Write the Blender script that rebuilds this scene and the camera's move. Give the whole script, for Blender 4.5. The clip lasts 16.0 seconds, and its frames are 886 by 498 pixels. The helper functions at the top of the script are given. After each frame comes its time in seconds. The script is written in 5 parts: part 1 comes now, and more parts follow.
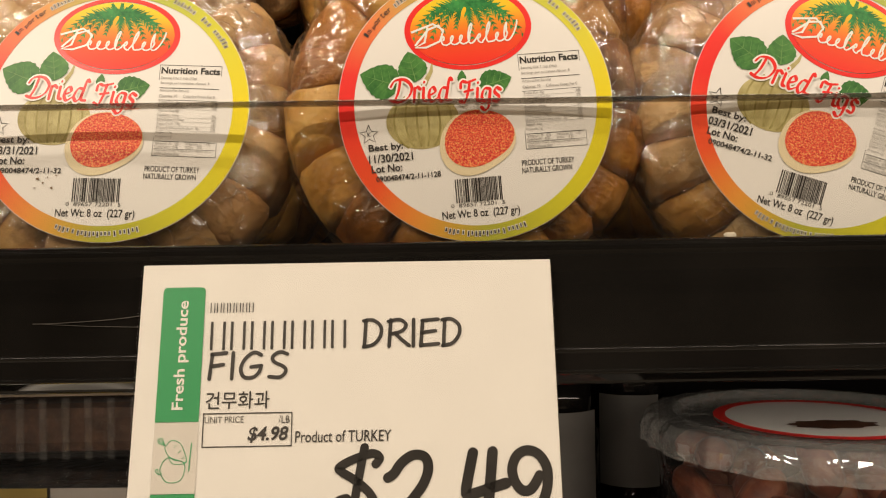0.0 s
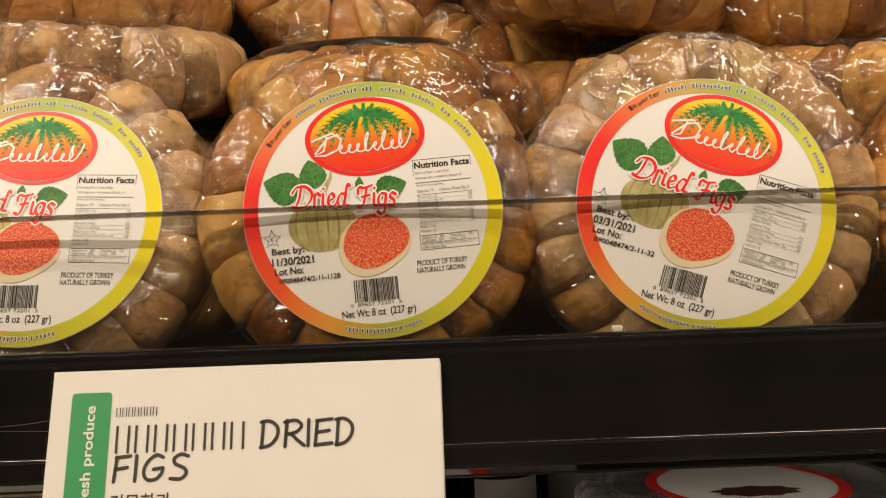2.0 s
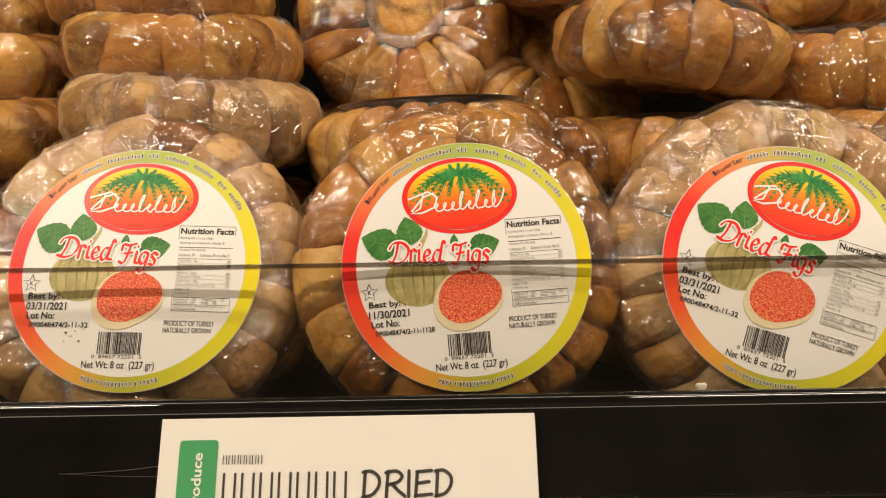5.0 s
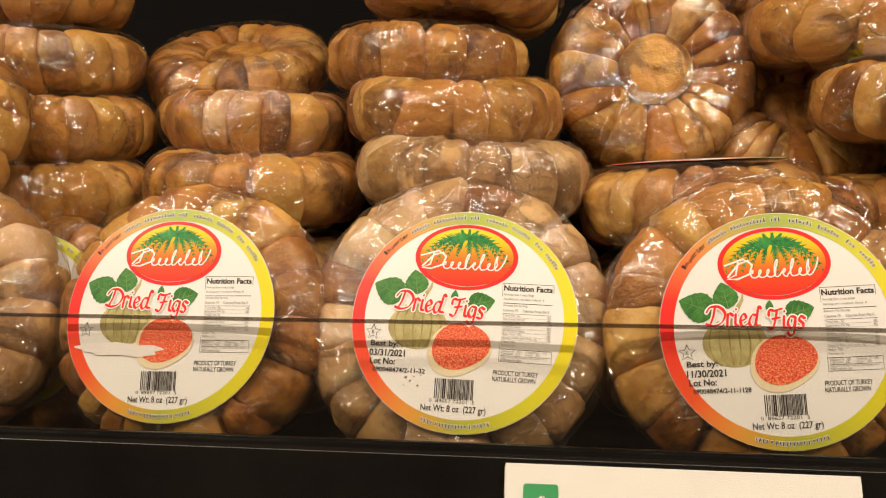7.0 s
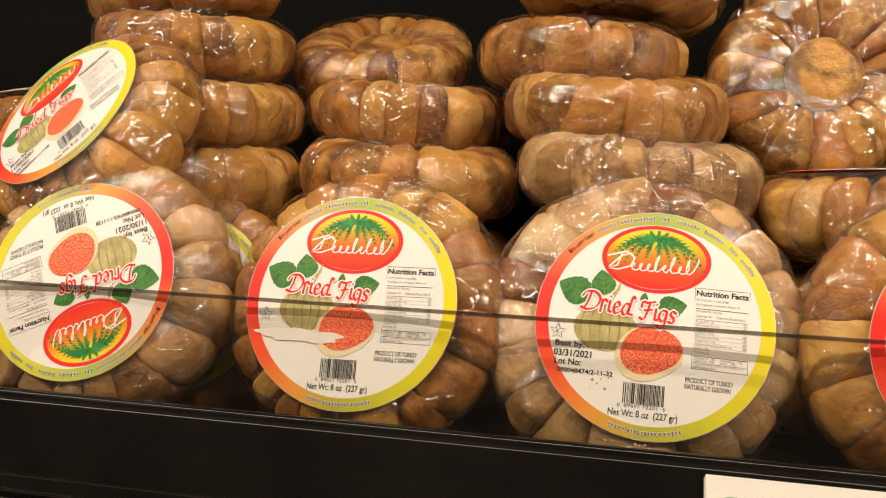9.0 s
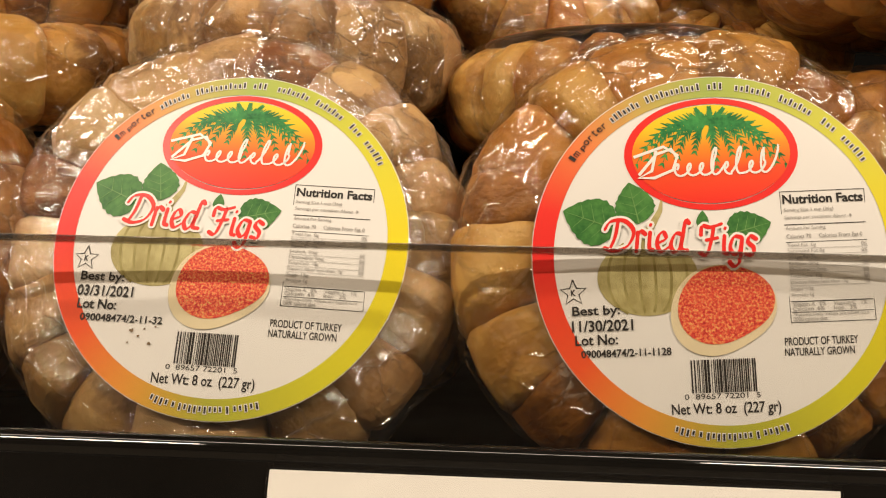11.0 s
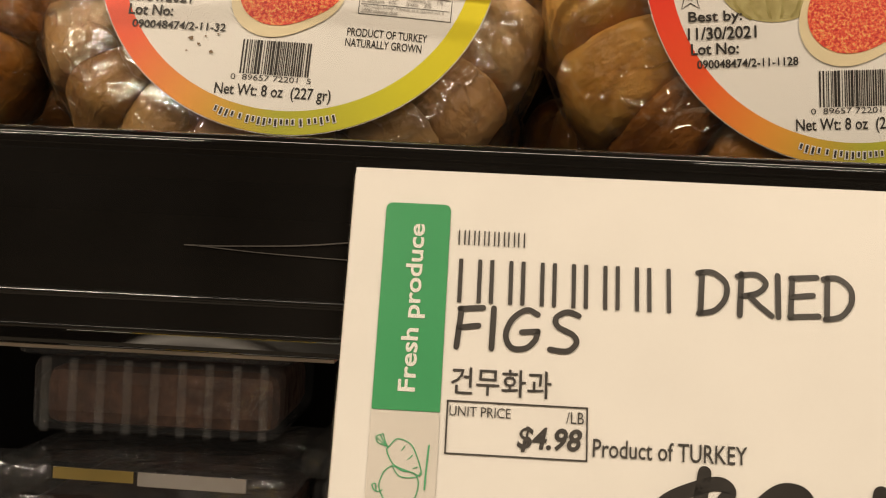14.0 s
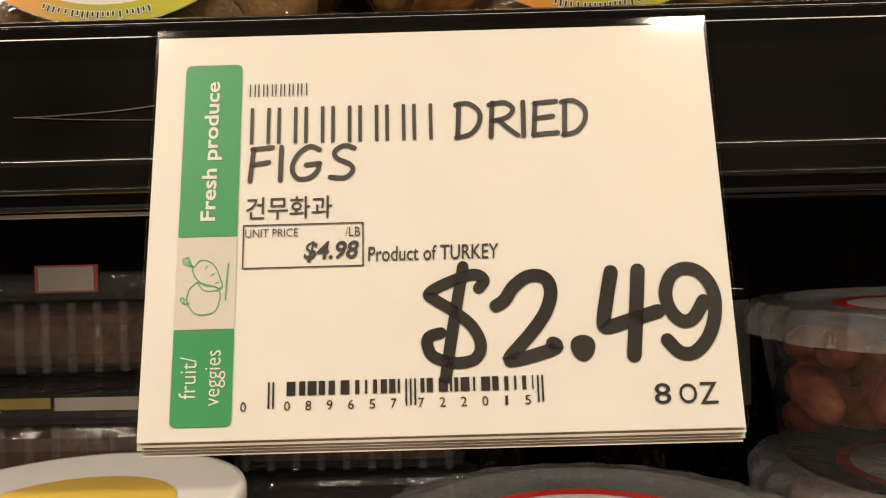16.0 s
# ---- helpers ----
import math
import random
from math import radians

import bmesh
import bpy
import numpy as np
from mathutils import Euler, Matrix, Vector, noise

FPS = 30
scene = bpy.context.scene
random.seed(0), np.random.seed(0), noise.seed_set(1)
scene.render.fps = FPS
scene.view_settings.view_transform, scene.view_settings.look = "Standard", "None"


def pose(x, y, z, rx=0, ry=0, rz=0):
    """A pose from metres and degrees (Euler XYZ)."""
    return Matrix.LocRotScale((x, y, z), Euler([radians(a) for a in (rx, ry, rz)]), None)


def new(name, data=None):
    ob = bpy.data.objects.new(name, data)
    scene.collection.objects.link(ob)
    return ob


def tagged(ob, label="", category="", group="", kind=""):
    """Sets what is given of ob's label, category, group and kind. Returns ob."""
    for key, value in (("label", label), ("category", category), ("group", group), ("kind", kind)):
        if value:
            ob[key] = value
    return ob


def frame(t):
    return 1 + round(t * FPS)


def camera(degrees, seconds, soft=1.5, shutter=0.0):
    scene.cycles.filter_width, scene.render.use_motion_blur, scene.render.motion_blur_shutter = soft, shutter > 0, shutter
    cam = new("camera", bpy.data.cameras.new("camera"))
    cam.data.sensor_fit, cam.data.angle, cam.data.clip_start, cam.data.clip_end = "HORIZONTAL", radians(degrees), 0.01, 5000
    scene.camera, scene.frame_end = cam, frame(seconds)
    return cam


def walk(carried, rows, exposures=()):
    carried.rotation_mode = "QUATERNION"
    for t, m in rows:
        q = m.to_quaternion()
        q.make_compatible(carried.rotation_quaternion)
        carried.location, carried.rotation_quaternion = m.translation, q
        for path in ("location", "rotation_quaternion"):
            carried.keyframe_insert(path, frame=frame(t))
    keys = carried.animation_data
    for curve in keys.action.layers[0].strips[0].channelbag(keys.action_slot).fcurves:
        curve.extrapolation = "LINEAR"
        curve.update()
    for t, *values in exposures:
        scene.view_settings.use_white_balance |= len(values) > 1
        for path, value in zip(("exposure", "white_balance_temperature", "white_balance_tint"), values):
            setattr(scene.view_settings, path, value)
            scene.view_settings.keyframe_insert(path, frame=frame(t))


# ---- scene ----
cam = camera(56.8, 16.0, 1.1)
METRES, EYE, TILT, LEAN, TURN = 0.7, 1.30, -14.0, 0.0, -0.6
ROWS = [
    (0.0, 0.0, 0.0, 0.0, 0.23, 14.47, 0.9),
    (0.5, 0.014, 0.0155, -0.018, 0.77, 14.38, 1.58),
    (1.0, 0.0237, 0.0021, -0.0004, 1.09, 15.01, 1.96),
    (1.5, 0.048, -0.0141, 0.0203, 1.13, 15.89, 2.02),
    (2.0, 0.0564, -0.03, 0.0272, 0.83, 16.59, 1.96),
    (2.5, 0.0521, -0.0385, 0.0304, 0.67, 17.14, 1.86),
    (3.0, 0.0495, -0.0447, 0.0352, 0.56, 17.56, 1.79),
    (3.2, 0.0524, -0.0474, 0.0404, 0.2, 17.56, 1.67),
    (5.3, -0.0044, -0.0532, 0.038, 0.73, 18.57, 0.41),
    (5.5, -0.0128, -0.0699, 0.0515, 1.03, 18.6, 0.03),
    (6.0, -0.059, -0.0976, 0.0499, 2.86, 19.1, -0.82),
    (6.5, -0.09, -0.1088, 0.0461, 4.93, 19.31, -1.88),
    (7.0, -0.1147, -0.1062, 0.0484, 7.21, 19.52, -2.93),
    (7.5, -0.1434, -0.1101, 0.0496, 9.24, 19.49, -4.03),
    (8.0, -0.1596, -0.1296, 0.0502, 10.46, 19.43, -4.82),
    (8.5, -0.1939, -0.1503, 0.0444, 10.96, 19.49, -5.87),
    (9.0, -0.1995, -0.1073, 0.0415, 9.9, 19.44, -6.73),
    (9.5, -0.1497, -0.0284, 0.064, 6.91, 19.19, -5.66),
    (10.0, -0.1106, 0.0501, 0.0688, 4.33, 18.69, -3.84),
    (12.3, -0.0462, 0.1032, 0.0825, 2.09, 17.2, -2.33),
    (12.5, -0.0734, 0.1078, 0.0748, 1.59, 16.9, -2.72),
    (13.0, -0.1083, 0.0961, 0.0632, 1.63, 16.12, -3.81),
    (13.5, -0.0939, 0.1053, 0.0329, 1.96, 15.49, -3.88),
    (14.0, -0.1031, 0.1386, 0.0083, 1.71, 13.77, -3.33),
    (14.5, -0.1017, 0.1593, -0.0125, 1.89, 12.84, -1.86),
    (15.0, -0.0717, 0.142, -0.0373, 1.9, 13.02, 0.41),
    (15.5, -0.0456, 0.1193, -0.0446, 1.53, 13.21, 1.38),
    (16.0, -0.0392, 0.1135, -0.0496, 1.15, 13.17, 1.33),
]
walk(cam, [(t, pose(0, 0, EYE, TILT, LEAN, TURN) @ pose(METRES * x, METRES * y, METRES * z, 90 + pitch, roll, yaw)) for t, x, y, z, yaw, pitch, roll in ROWS],
     exposures=[(0.0, -0.10), (1.0, -0.11), (3.2, -0.13), (5.3, 0.02), (8.5, 0.14), (10.2, 0.04), (12.5, -0.09), (13.5, -0.12), (14.5, 0.0), (15.0, -0.04), (16.0, 0.04)])

# ---- light: warm aisle lamps over and behind the camera ----
world = bpy.data.worlds.new("shop_air")
scene.world = world
world.use_nodes = True
world.node_tree.nodes["Background"].inputs[0].default_value = (1.0, 0.86, 0.70, 1)
world.node_tree.nodes["Background"].inputs[1].default_value = 0.05


def aisle_lamp(x, y, z, sx, sy, watts):
    data = bpy.data.lights.new("aisle_lamp", "AREA")
    data.shape, data.size, data.size_y, data.energy = "RECTANGLE", sx, sy, watts
    data.color = (1.0, 0.83, 0.64)
    ob = new("aisle_lamp", data)
    ob.matrix_world = pose(x, y, z)
    return ob


LAMPS = [(0.0, -0.55, 3.05, 4.6, 0.12, 39), (1.67, -1.60, 3.05, 2.0, 0.11, 84), (-1.72, -1.60, 3.05, 1.5, 0.11, 90), (-3.5, -1.60, 3.05, 0.9, 0.11, 30), (3.3, -1.60, 3.05, 1.2, 0.11, 30)]
for row in LAMPS:
    aisle_lamp(*row)


# ---- materials ----
def material(name):
    m = bpy.data.materials.new(name)
    m.use_nodes = True
    nt = m.node_tree
    b = nt.nodes["Principled BSDF"]
    return m, nt, b


def add(nt, kind, **settings):
    n = nt.nodes.new(kind)
    for key, value in settings.items():
        n.inputs[key].default_value = value
    return n


def ramp(nt, stops):
    n = nt.nodes.new("ShaderNodeValToRGB")
    e = n.color_ramp.elements
    e[0].position, e[0].color = stops[0][0], (*stops[0][1], 1)
    e[1].position, e[1].color = stops[-1][0], (*stops[-1][1], 1)
    for p, c in stops[1:-1]:
        s = e.new(p)
        s.color = (*c, 1)
    return n


def plain(name, colour, rough=0.5, metal=0.0, bump=0.0, scale=400.0, vary=0.12, coat=0.0, spec=0.5):
    """A surface of one colour with grain at two scales."""
    m, nt, b = material(name)
    tc = nt.nodes.new("ShaderNodeTexCoord")
    n1 = add(nt, "ShaderNodeTexNoise", Scale=scale * 0.07, Detail=5.0)
    n2 = add(nt, "ShaderNodeTexNoise", Scale=scale, Detail=2.0)
    nt.links.new(tc.outputs["Object"], n1.inputs["Vector"])
    nt.links.new(tc.outputs["Object"], n2.inputs["Vector"])
    lo = tuple(c * (1 - vary) for c in colour)
    hi = tuple(min(1, c * (1 + vary)) for c in colour)
    r = ramp(nt, [(0.3, lo), (0.7, hi)])
    nt.links.new(n1.outputs["Fac"], r.inputs[0])
    nt.links.new(r.outputs[0], b.inputs["Base Color"])
    rr = nt.nodes.new("ShaderNodeMapRange")
    rr.inputs["To Min"].default_value, rr.inputs["To Max"].default_value = rough * 0.75, min(1, rough * 1.3)
    nt.links.new(n1.outputs["Fac"], rr.inputs["Value"])
    nt.links.new(rr.outputs[0], b.inputs["Roughness"])
    b.inputs["Metallic"].default_value = metal
    b.inputs["Specular IOR Level"].default_value = spec
    b.inputs["Coat Weight"].default_value = coat
    b.inputs["Coat Roughness"].default_value = 0.08
    if bump:
        bp = add(nt, "ShaderNodeBump", Strength=bump, Distance=0.0005)
        nt.links.new(n2.outputs["Fac"], bp.inputs["Height"])
        nt.links.new(bp.outputs[0], b.inputs["Normal"])
    return m


def fig_material(name, tones):
    """Dried fig skin: its own tone for each fruit, soft blotches, brown bruises, faint lines along the fruit."""
    m, nt, b = material(name)
    L = nt.links.new
    tc = nt.nodes.new("ShaderNodeTexCoord")
    info = nt.nodes.new("ShaderNodeObjectInfo")

    def math_node(op, a, k, c=0.0):
        n = nt.nodes.new("ShaderNodeMath")
        n.operation = op
        for i, v in enumerate((a, k, c)):
            if isinstance(v, (int, float)):
                n.inputs[i].default_value = v
            else:
                L(v, n.inputs[i])
        return n.outputs[0]

    def mixed(kind, fac, a, c):
        n = nt.nodes.new("ShaderNodeMix")
        n.data_type, n.blend_type = "RGBA", kind
        for i, v in ((0, fac), (6, a), (7, c)):
            if isinstance(v, tuple):
                n.inputs[i].default_value = (*v, 1)
            elif isinstance(v, (int, float)):
                n.inputs[i].default_value = v
            else:
                L(v, n.inputs[i])
        return n.outputs[2]

    rnd = info.outputs["Random"]
    other = math_node("FRACT", math_node("MULTIPLY", rnd, 37.7), 0.0)
    third = math_node("FRACT", math_node("MULTIPLY", rnd, 91.3), 0.0)
    off = nt.nodes.new("ShaderNodeVectorMath")
    off.operation = "MULTIPLY_ADD"
    seed = nt.nodes.new("ShaderNodeCombineXYZ")
    for i, v in enumerate((rnd, other, third)):
        L(v, seed.inputs[i])
    L(seed.outputs[0], off.inputs[0])
    off.inputs[1].default_value = (3.1, 7.7, 5.3)
    L(tc.outputs["Object"], off.inputs[2])
    blot = add(nt, "ShaderNodeTexNoise", Scale=58.0, Detail=6.0, Roughness=0.58)
    L(off.outputs[0], blot.inputs["Vector"])
    bruise = add(nt, "ShaderNodeTexNoise", Scale=42.0, Detail=4.0, Roughness=0.6, Distortion=0.6)
    shifted = nt.nodes.new("ShaderNodeVectorMath")
    shifted.operation = "ADD"
    shifted.inputs[1].default_value = (11.0, 4.0, 2.0)
    L(off.outputs[0], shifted.inputs[0])
    L(shifted.outputs[0], bruise.inputs["Vector"])
    mp = nt.nodes.new("ShaderNodeMapping")
    mp.inputs["Scale"].default_value = (0.30, 1.0, 0.30)
    L(off.outputs[0], mp.inputs["Vector"])
    crease = add(nt, "ShaderNodeTexNoise", Scale=300.0, Detail=4.0, Roughness=0.55, Distortion=0.5)
    L(mp.outputs[0], crease.inputs["Vector"])
    tone = math_node("MULTIPLY_ADD", rnd, 0.50, math_node("MULTIPLY_ADD", blot.outputs["Fac"], 1.05, -0.26))
    r = ramp(nt, [(0.05, tones[0]), (0.34, tones[1]), (0.60, tones[2]), (0.95, tones[3])])
    L(tone, r.inputs[0])
    warm = ramp(nt, [(0.0, (1.0, 0.90, 0.82)), (0.35, (1.0, 1.0, 1.0)), (0.8, (1.0, 1.0, 0.96)), (1.0, (0.96, 1.0, 0.84))])
    L(other, warm.inputs[0])
    col = mixed("MULTIPLY", 1.0, r.outputs[0], warm.outputs[0])
    dark = ramp(nt, [(0.34, (0.80, 0.72, 0.62)), (0.52, (1, 1, 1))])
    L(crease.outputs["Fac"], dark.inputs[0])
    col = mixed("MULTIPLY", 0.16, col, dark.outputs[0])
    mask = ramp(nt, [(0.60, (0, 0, 0)), (0.74, (1, 1, 1))])
    L(math_node("MULTIPLY_ADD", third, 0.19, math_node("ADD", bruise.outputs["Fac"], -0.03)), mask.inputs[0])
    col = mixed("MIX", math_node("MULTIPLY", mask.outputs[0], 0.72), col, tuple(c * 0.62 for c in tones[0]))
    L(col, b.inputs["Base Color"])
    b.inputs["Roughness"].default_value = 0.46
    b.inputs["Specular IOR Level"].default_value = 0.38
    b.inputs["Subsurface Weight"].default_value = 0.08
    b.inputs["Subsurface Radius"].default_value = (1.0, 0.45, 0.16)
    b.inputs["Subsurface Scale"].default_value = 0.004
    b1 = add(nt, "ShaderNodeBump", Strength=0.4, Distance=0.0010)
    L(crease.outputs["Fac"], b1.inputs["Height"])
    b2 = add(nt, "ShaderNodeBump", Strength=0.65, Distance=0.0045)
    L(blot.outputs["Fac"], b2.inputs["Height"])
    L(b1.outputs[0], b2.inputs["Normal"])
    L(b2.outputs[0], b.inputs["Normal"])
    return m


def film_material(name, tint, gain, base, rough, scale, dist, stretch=(1, 1, 1), veil=0.0):
    """Thin clear plastic: straight through, with a gently uneven gloss on top."""
    m = bpy.data.materials.new(name)
    m.use_nodes = True
    nt = m.node_tree
    nt.nodes.clear()
    L = nt.links.new
    out = nt.nodes.new("ShaderNodeOutputMaterial")
    clear = nt.nodes.new("ShaderNodeBsdfTransparent")
    clear.inputs[0].default_value = (*tint, 1)
    gloss = nt.nodes.new("ShaderNodeBsdfGlossy")
    gloss.inputs["Roughness"].default_value = rough
    mix = nt.nodes.new("ShaderNodeMixShader")
    fr = add(nt, "ShaderNodeLayerWeight", Blend=0.5)
    pw = nt.nodes.new("ShaderNodeMath")
    pw.operation = "POWER"
    pw.inputs[1].default_value = 4.0
    L(fr.outputs["Facing"], pw.inputs[0])
    k = nt.nodes.new("ShaderNodeMath")
    k.operation, k.use_clamp = "MULTIPLY_ADD", True
    k.inputs[1].default_value, k.inputs[2].default_value = gain, base
    L(pw.outputs[0], k.inputs[0])
    L(k.outputs[0], mix.inputs[0])
    if dist:
        tc = nt.nodes.new("ShaderNodeTexCoord")
        mp = nt.nodes.new("ShaderNodeMapping")
        mp.inputs["Scale"].default_value = stretch
        L(tc.outputs["Object"], mp.inputs["Vector"])
        v = add(nt, "ShaderNodeTexNoise", Scale=scale, Detail=2.0, Roughness=0.5, Distortion=0.8)
        L(mp.outputs[0], v.inputs["Vector"])
        bp = add(nt, "ShaderNodeBump", Strength=1.0, Distance=dist)
        L(v.outputs["Fac"], bp.inputs["Height"])
        L(bp.outputs[0], gloss.inputs["Normal"])
        L(bp.outputs[0], fr.inputs["Normal"])
    under = clear
    if veil:
        haze = nt.nodes.new("ShaderNodeBsdfDiffuse")
        haze.inputs[0].default_value = (0.8, 0.8, 0.78, 1)
        low = nt.nodes.new("ShaderNodeMixShader")
        low.inputs[0].default_value = veil
        L(clear.outputs[0], low.inputs[1])
        L(haze.outputs[0], low.inputs[2])
        under = low
    L(under.outputs[0], mix.inputs[1])
    L(gloss.outputs[0], mix.inputs[2])
    L(mix.outputs[0], out.inputs[0])
    return m


def wrap_material(name, base, gain, rough, size, tilt, veil):
    """Crinkled wrapping film: sharp-edged facets, each with its own tilt, and whitish fold lines between some."""
    m = bpy.data.materials.new(name)
    m.use_nodes = True
    nt = m.node_tree
    nt.nodes.clear()
    L = nt.links.new

    def vec(op, a, k, c=None):
        n = nt.nodes.new("ShaderNodeVectorMath")
        n.operation = op
        for i, v in enumerate((a, k, c)):
            if isinstance(v, tuple):
                n.inputs[i].default_value = v
            elif v is not None:
                L(v, n.inputs[i])
        return n.outputs["Value"] if op == "DOT_PRODUCT" else n.outputs[0]

    def num(op, a, k, c=0.0):
        n = nt.nodes.new("ShaderNodeMath")
        n.operation = op
        for i, v in enumerate((a, k, c)):
            if isinstance(v, (int, float)):
                n.inputs[i].default_value = v
            else:
                L(v, n.inputs[i])
        return n.outputs[0]

    tc = nt.nodes.new("ShaderNodeTexCoord")
    info = nt.nodes.new("ShaderNodeObjectInfo")
    seed = nt.nodes.new("ShaderNodeCombineXYZ")
    L(info.outputs["Random"], seed.inputs[0])
    L(info.outputs["Random"], seed.inputs[2])
    at = vec("MULTIPLY_ADD", seed.outputs[0], (0.31, 0.0, 0.23), tc.outputs["Object"])
    bend = add(nt, "ShaderNodeTexNoise", Scale=70.0, Detail=2.0, Roughness=0.5)
    L(at, bend.inputs["Vector"])
    at = vec("MULTIPLY_ADD", bend.outputs["Color"], (0.014, 0.014, 0.014), at)
    heights = []
    edge = None
    for k, (cell, slope) in enumerate(((size, tilt), (size * 0.36, tilt * 0.75))):
        turn = nt.nodes.new("ShaderNodeMapping")
        turn.inputs["Rotation"].default_value = (0.6 + k, 0.4 - 0.9 * k, 0.8 + 1.7 * k)
        turn.inputs["Scale"].default_value = (1.0, 0.42, 0.75)
        L(at, turn.inputs["Vector"])
        cells = nt.nodes.new("ShaderNodeTexVoronoi")
        cells.inputs["Scale"].default_value = 1.0 / cell
        L(turn.outputs[0], cells.inputs["Vector"])
        lean = vec("SUBTRACT", cells.outputs["Color"], (0.5, 0.5, 0.5))
        away = vec("SUBTRACT", turn.outputs[0], cells.outputs["Position"])
        heights.append(num("MULTIPLY", vec("DOT_PRODUCT", lean, away), slope))
        if k == 0:
            rim = nt.nodes.new("ShaderNodeTexVoronoi")
            rim.feature = "DISTANCE_TO_EDGE"
            rim.inputs["Scale"].default_value = 1.0 / cell
            L(turn.outputs[0], rim.inputs["Vector"])
            edge = rim.outputs["Distance"]
    soft = add(nt, "ShaderNodeTexNoise", Scale=210.0, Detail=3.0, Roughness=0.55, Distortion=1.2)
    L(at, soft.inputs["Vector"])
    h = num("ADD", heights[0], heights[1])
    h = num("MULTIPLY_ADD", soft.outputs["Fac"], 0.0011 * tilt, h)
    fold = ramp(nt, [(0.0, (1, 1, 1)), (0.06, (0, 0, 0))])
    L(edge, fold.inputs[0])
    h = num("MULTIPLY_ADD", fold.outputs[0], 0.00055, h)
    bp = add(nt, "ShaderNodeBump", Strength=1.0, Distance=1.0)
    L(h, bp.inputs["Height"])
    out = nt.nodes.new("ShaderNodeOutputMaterial")
    clear = nt.nodes.new("ShaderNodeBsdfTransparent")
    clear.inputs[0].default_value = (0.985, 0.98, 0.97, 1)
    haze = nt.nodes.new("ShaderNodeBsdfDiffuse")
    haze.inputs[0].default_value = (0.8, 0.79, 0.77, 1)
    patch = add(nt, "ShaderNodeTexNoise", Scale=45.0, Detail=2.0)
    L(at, patch.inputs["Vector"])
    some = ramp(nt, [(0.45, (0, 0, 0)), (0.65, (1, 1, 1))])
    L(patch.outputs["Fac"], some.inputs[0])
    amount = num("MULTIPLY_ADD", num("MULTIPLY", fold.outputs[0], some.outputs[0]), veil * 3.0, veil * 0.35)
    amount = num("MULTIPLY_ADD", some.outputs[0], veil * 0.7, amount)
    low = nt.nodes.new("ShaderNodeMixShader")
    L(amount, low.inputs[0])
    L(clear.outputs[0], low.inputs[1])
    L(haze.outputs[0], low.inputs[2])
    gloss = nt.nodes.new("ShaderNodeBsdfGlossy")
    gloss.inputs["Roughness"].default_value = rough
    L(bp.outputs[0], gloss.inputs["Normal"])
    fr = add(nt, "ShaderNodeLayerWeight", Blend=0.5)
    L(bp.outputs[0], fr.inputs["Normal"])
    strength = num("MULTIPLY_ADD", num("POWER", fr.outputs["Facing"], 3.0), gain, base)
    strength = num("MULTIPLY_ADD", num("MULTIPLY", fold.outputs[0], some.outputs[0]), 0.42, strength)
    mix = nt.nodes.new("ShaderNodeMixShader")
    L(strength, mix.inputs[0])
    L(low.outputs[0], mix.inputs[1])
    L(gloss.outputs[0], mix.inputs[2])
    L(mix.outputs[0], out.inputs[0])
    return m


def band_material():
    """The label's border: red, orange, olive, yellow and green round the circle."""
    m, nt, b = material("label_border_ink")
    L = nt.links.new
    tc = nt.nodes.new("ShaderNodeTexCoord")
    sp = nt.nodes.new("ShaderNodeSeparateXYZ")
    L(tc.outputs["Object"], sp.inputs[0])
    at = nt.nodes.new("ShaderNodeMath")
    at.operation = "ARCTAN2"
    L(sp.outputs[1], at.inputs[0])
    L(sp.outputs[0], at.inputs[1])
    mr = add(nt, "ShaderNodeMapRange")
    mr.inputs["From Min"].default_value, mr.inputs["From Max"].default_value = -math.pi, math.pi
    L(at.outputs[0], mr.inputs["Value"])
    r = ramp(nt, [(0.0, (0.78, 0.03, 0.025)), (0.10, (0.80, 0.10, 0.03)), (0.17, (0.72, 0.30, 0.05)), (0.25, (0.42, 0.42, 0.05)),
                  (0.36, (0.62, 0.58, 0.03)), (0.50, (0.80, 0.66, 0.02)), (0.62, (0.62, 0.60, 0.05)), (0.75, (0.36, 0.46, 0.10)),
                  (0.82, (0.55, 0.38, 0.10)), (0.88, (0.78, 0.22, 0.07)), (0.95, (0.80, 0.04, 0.03)), (1.0, (0.78, 0.03, 0.025))])
    L(mr.outputs[0], r.inputs[0])
    L(r.outputs[0], b.inputs["Base Color"])
    b.inputs["Roughness"].default_value = 0.4
    b.inputs["Specular IOR Level"].default_value = 0.25
    return m


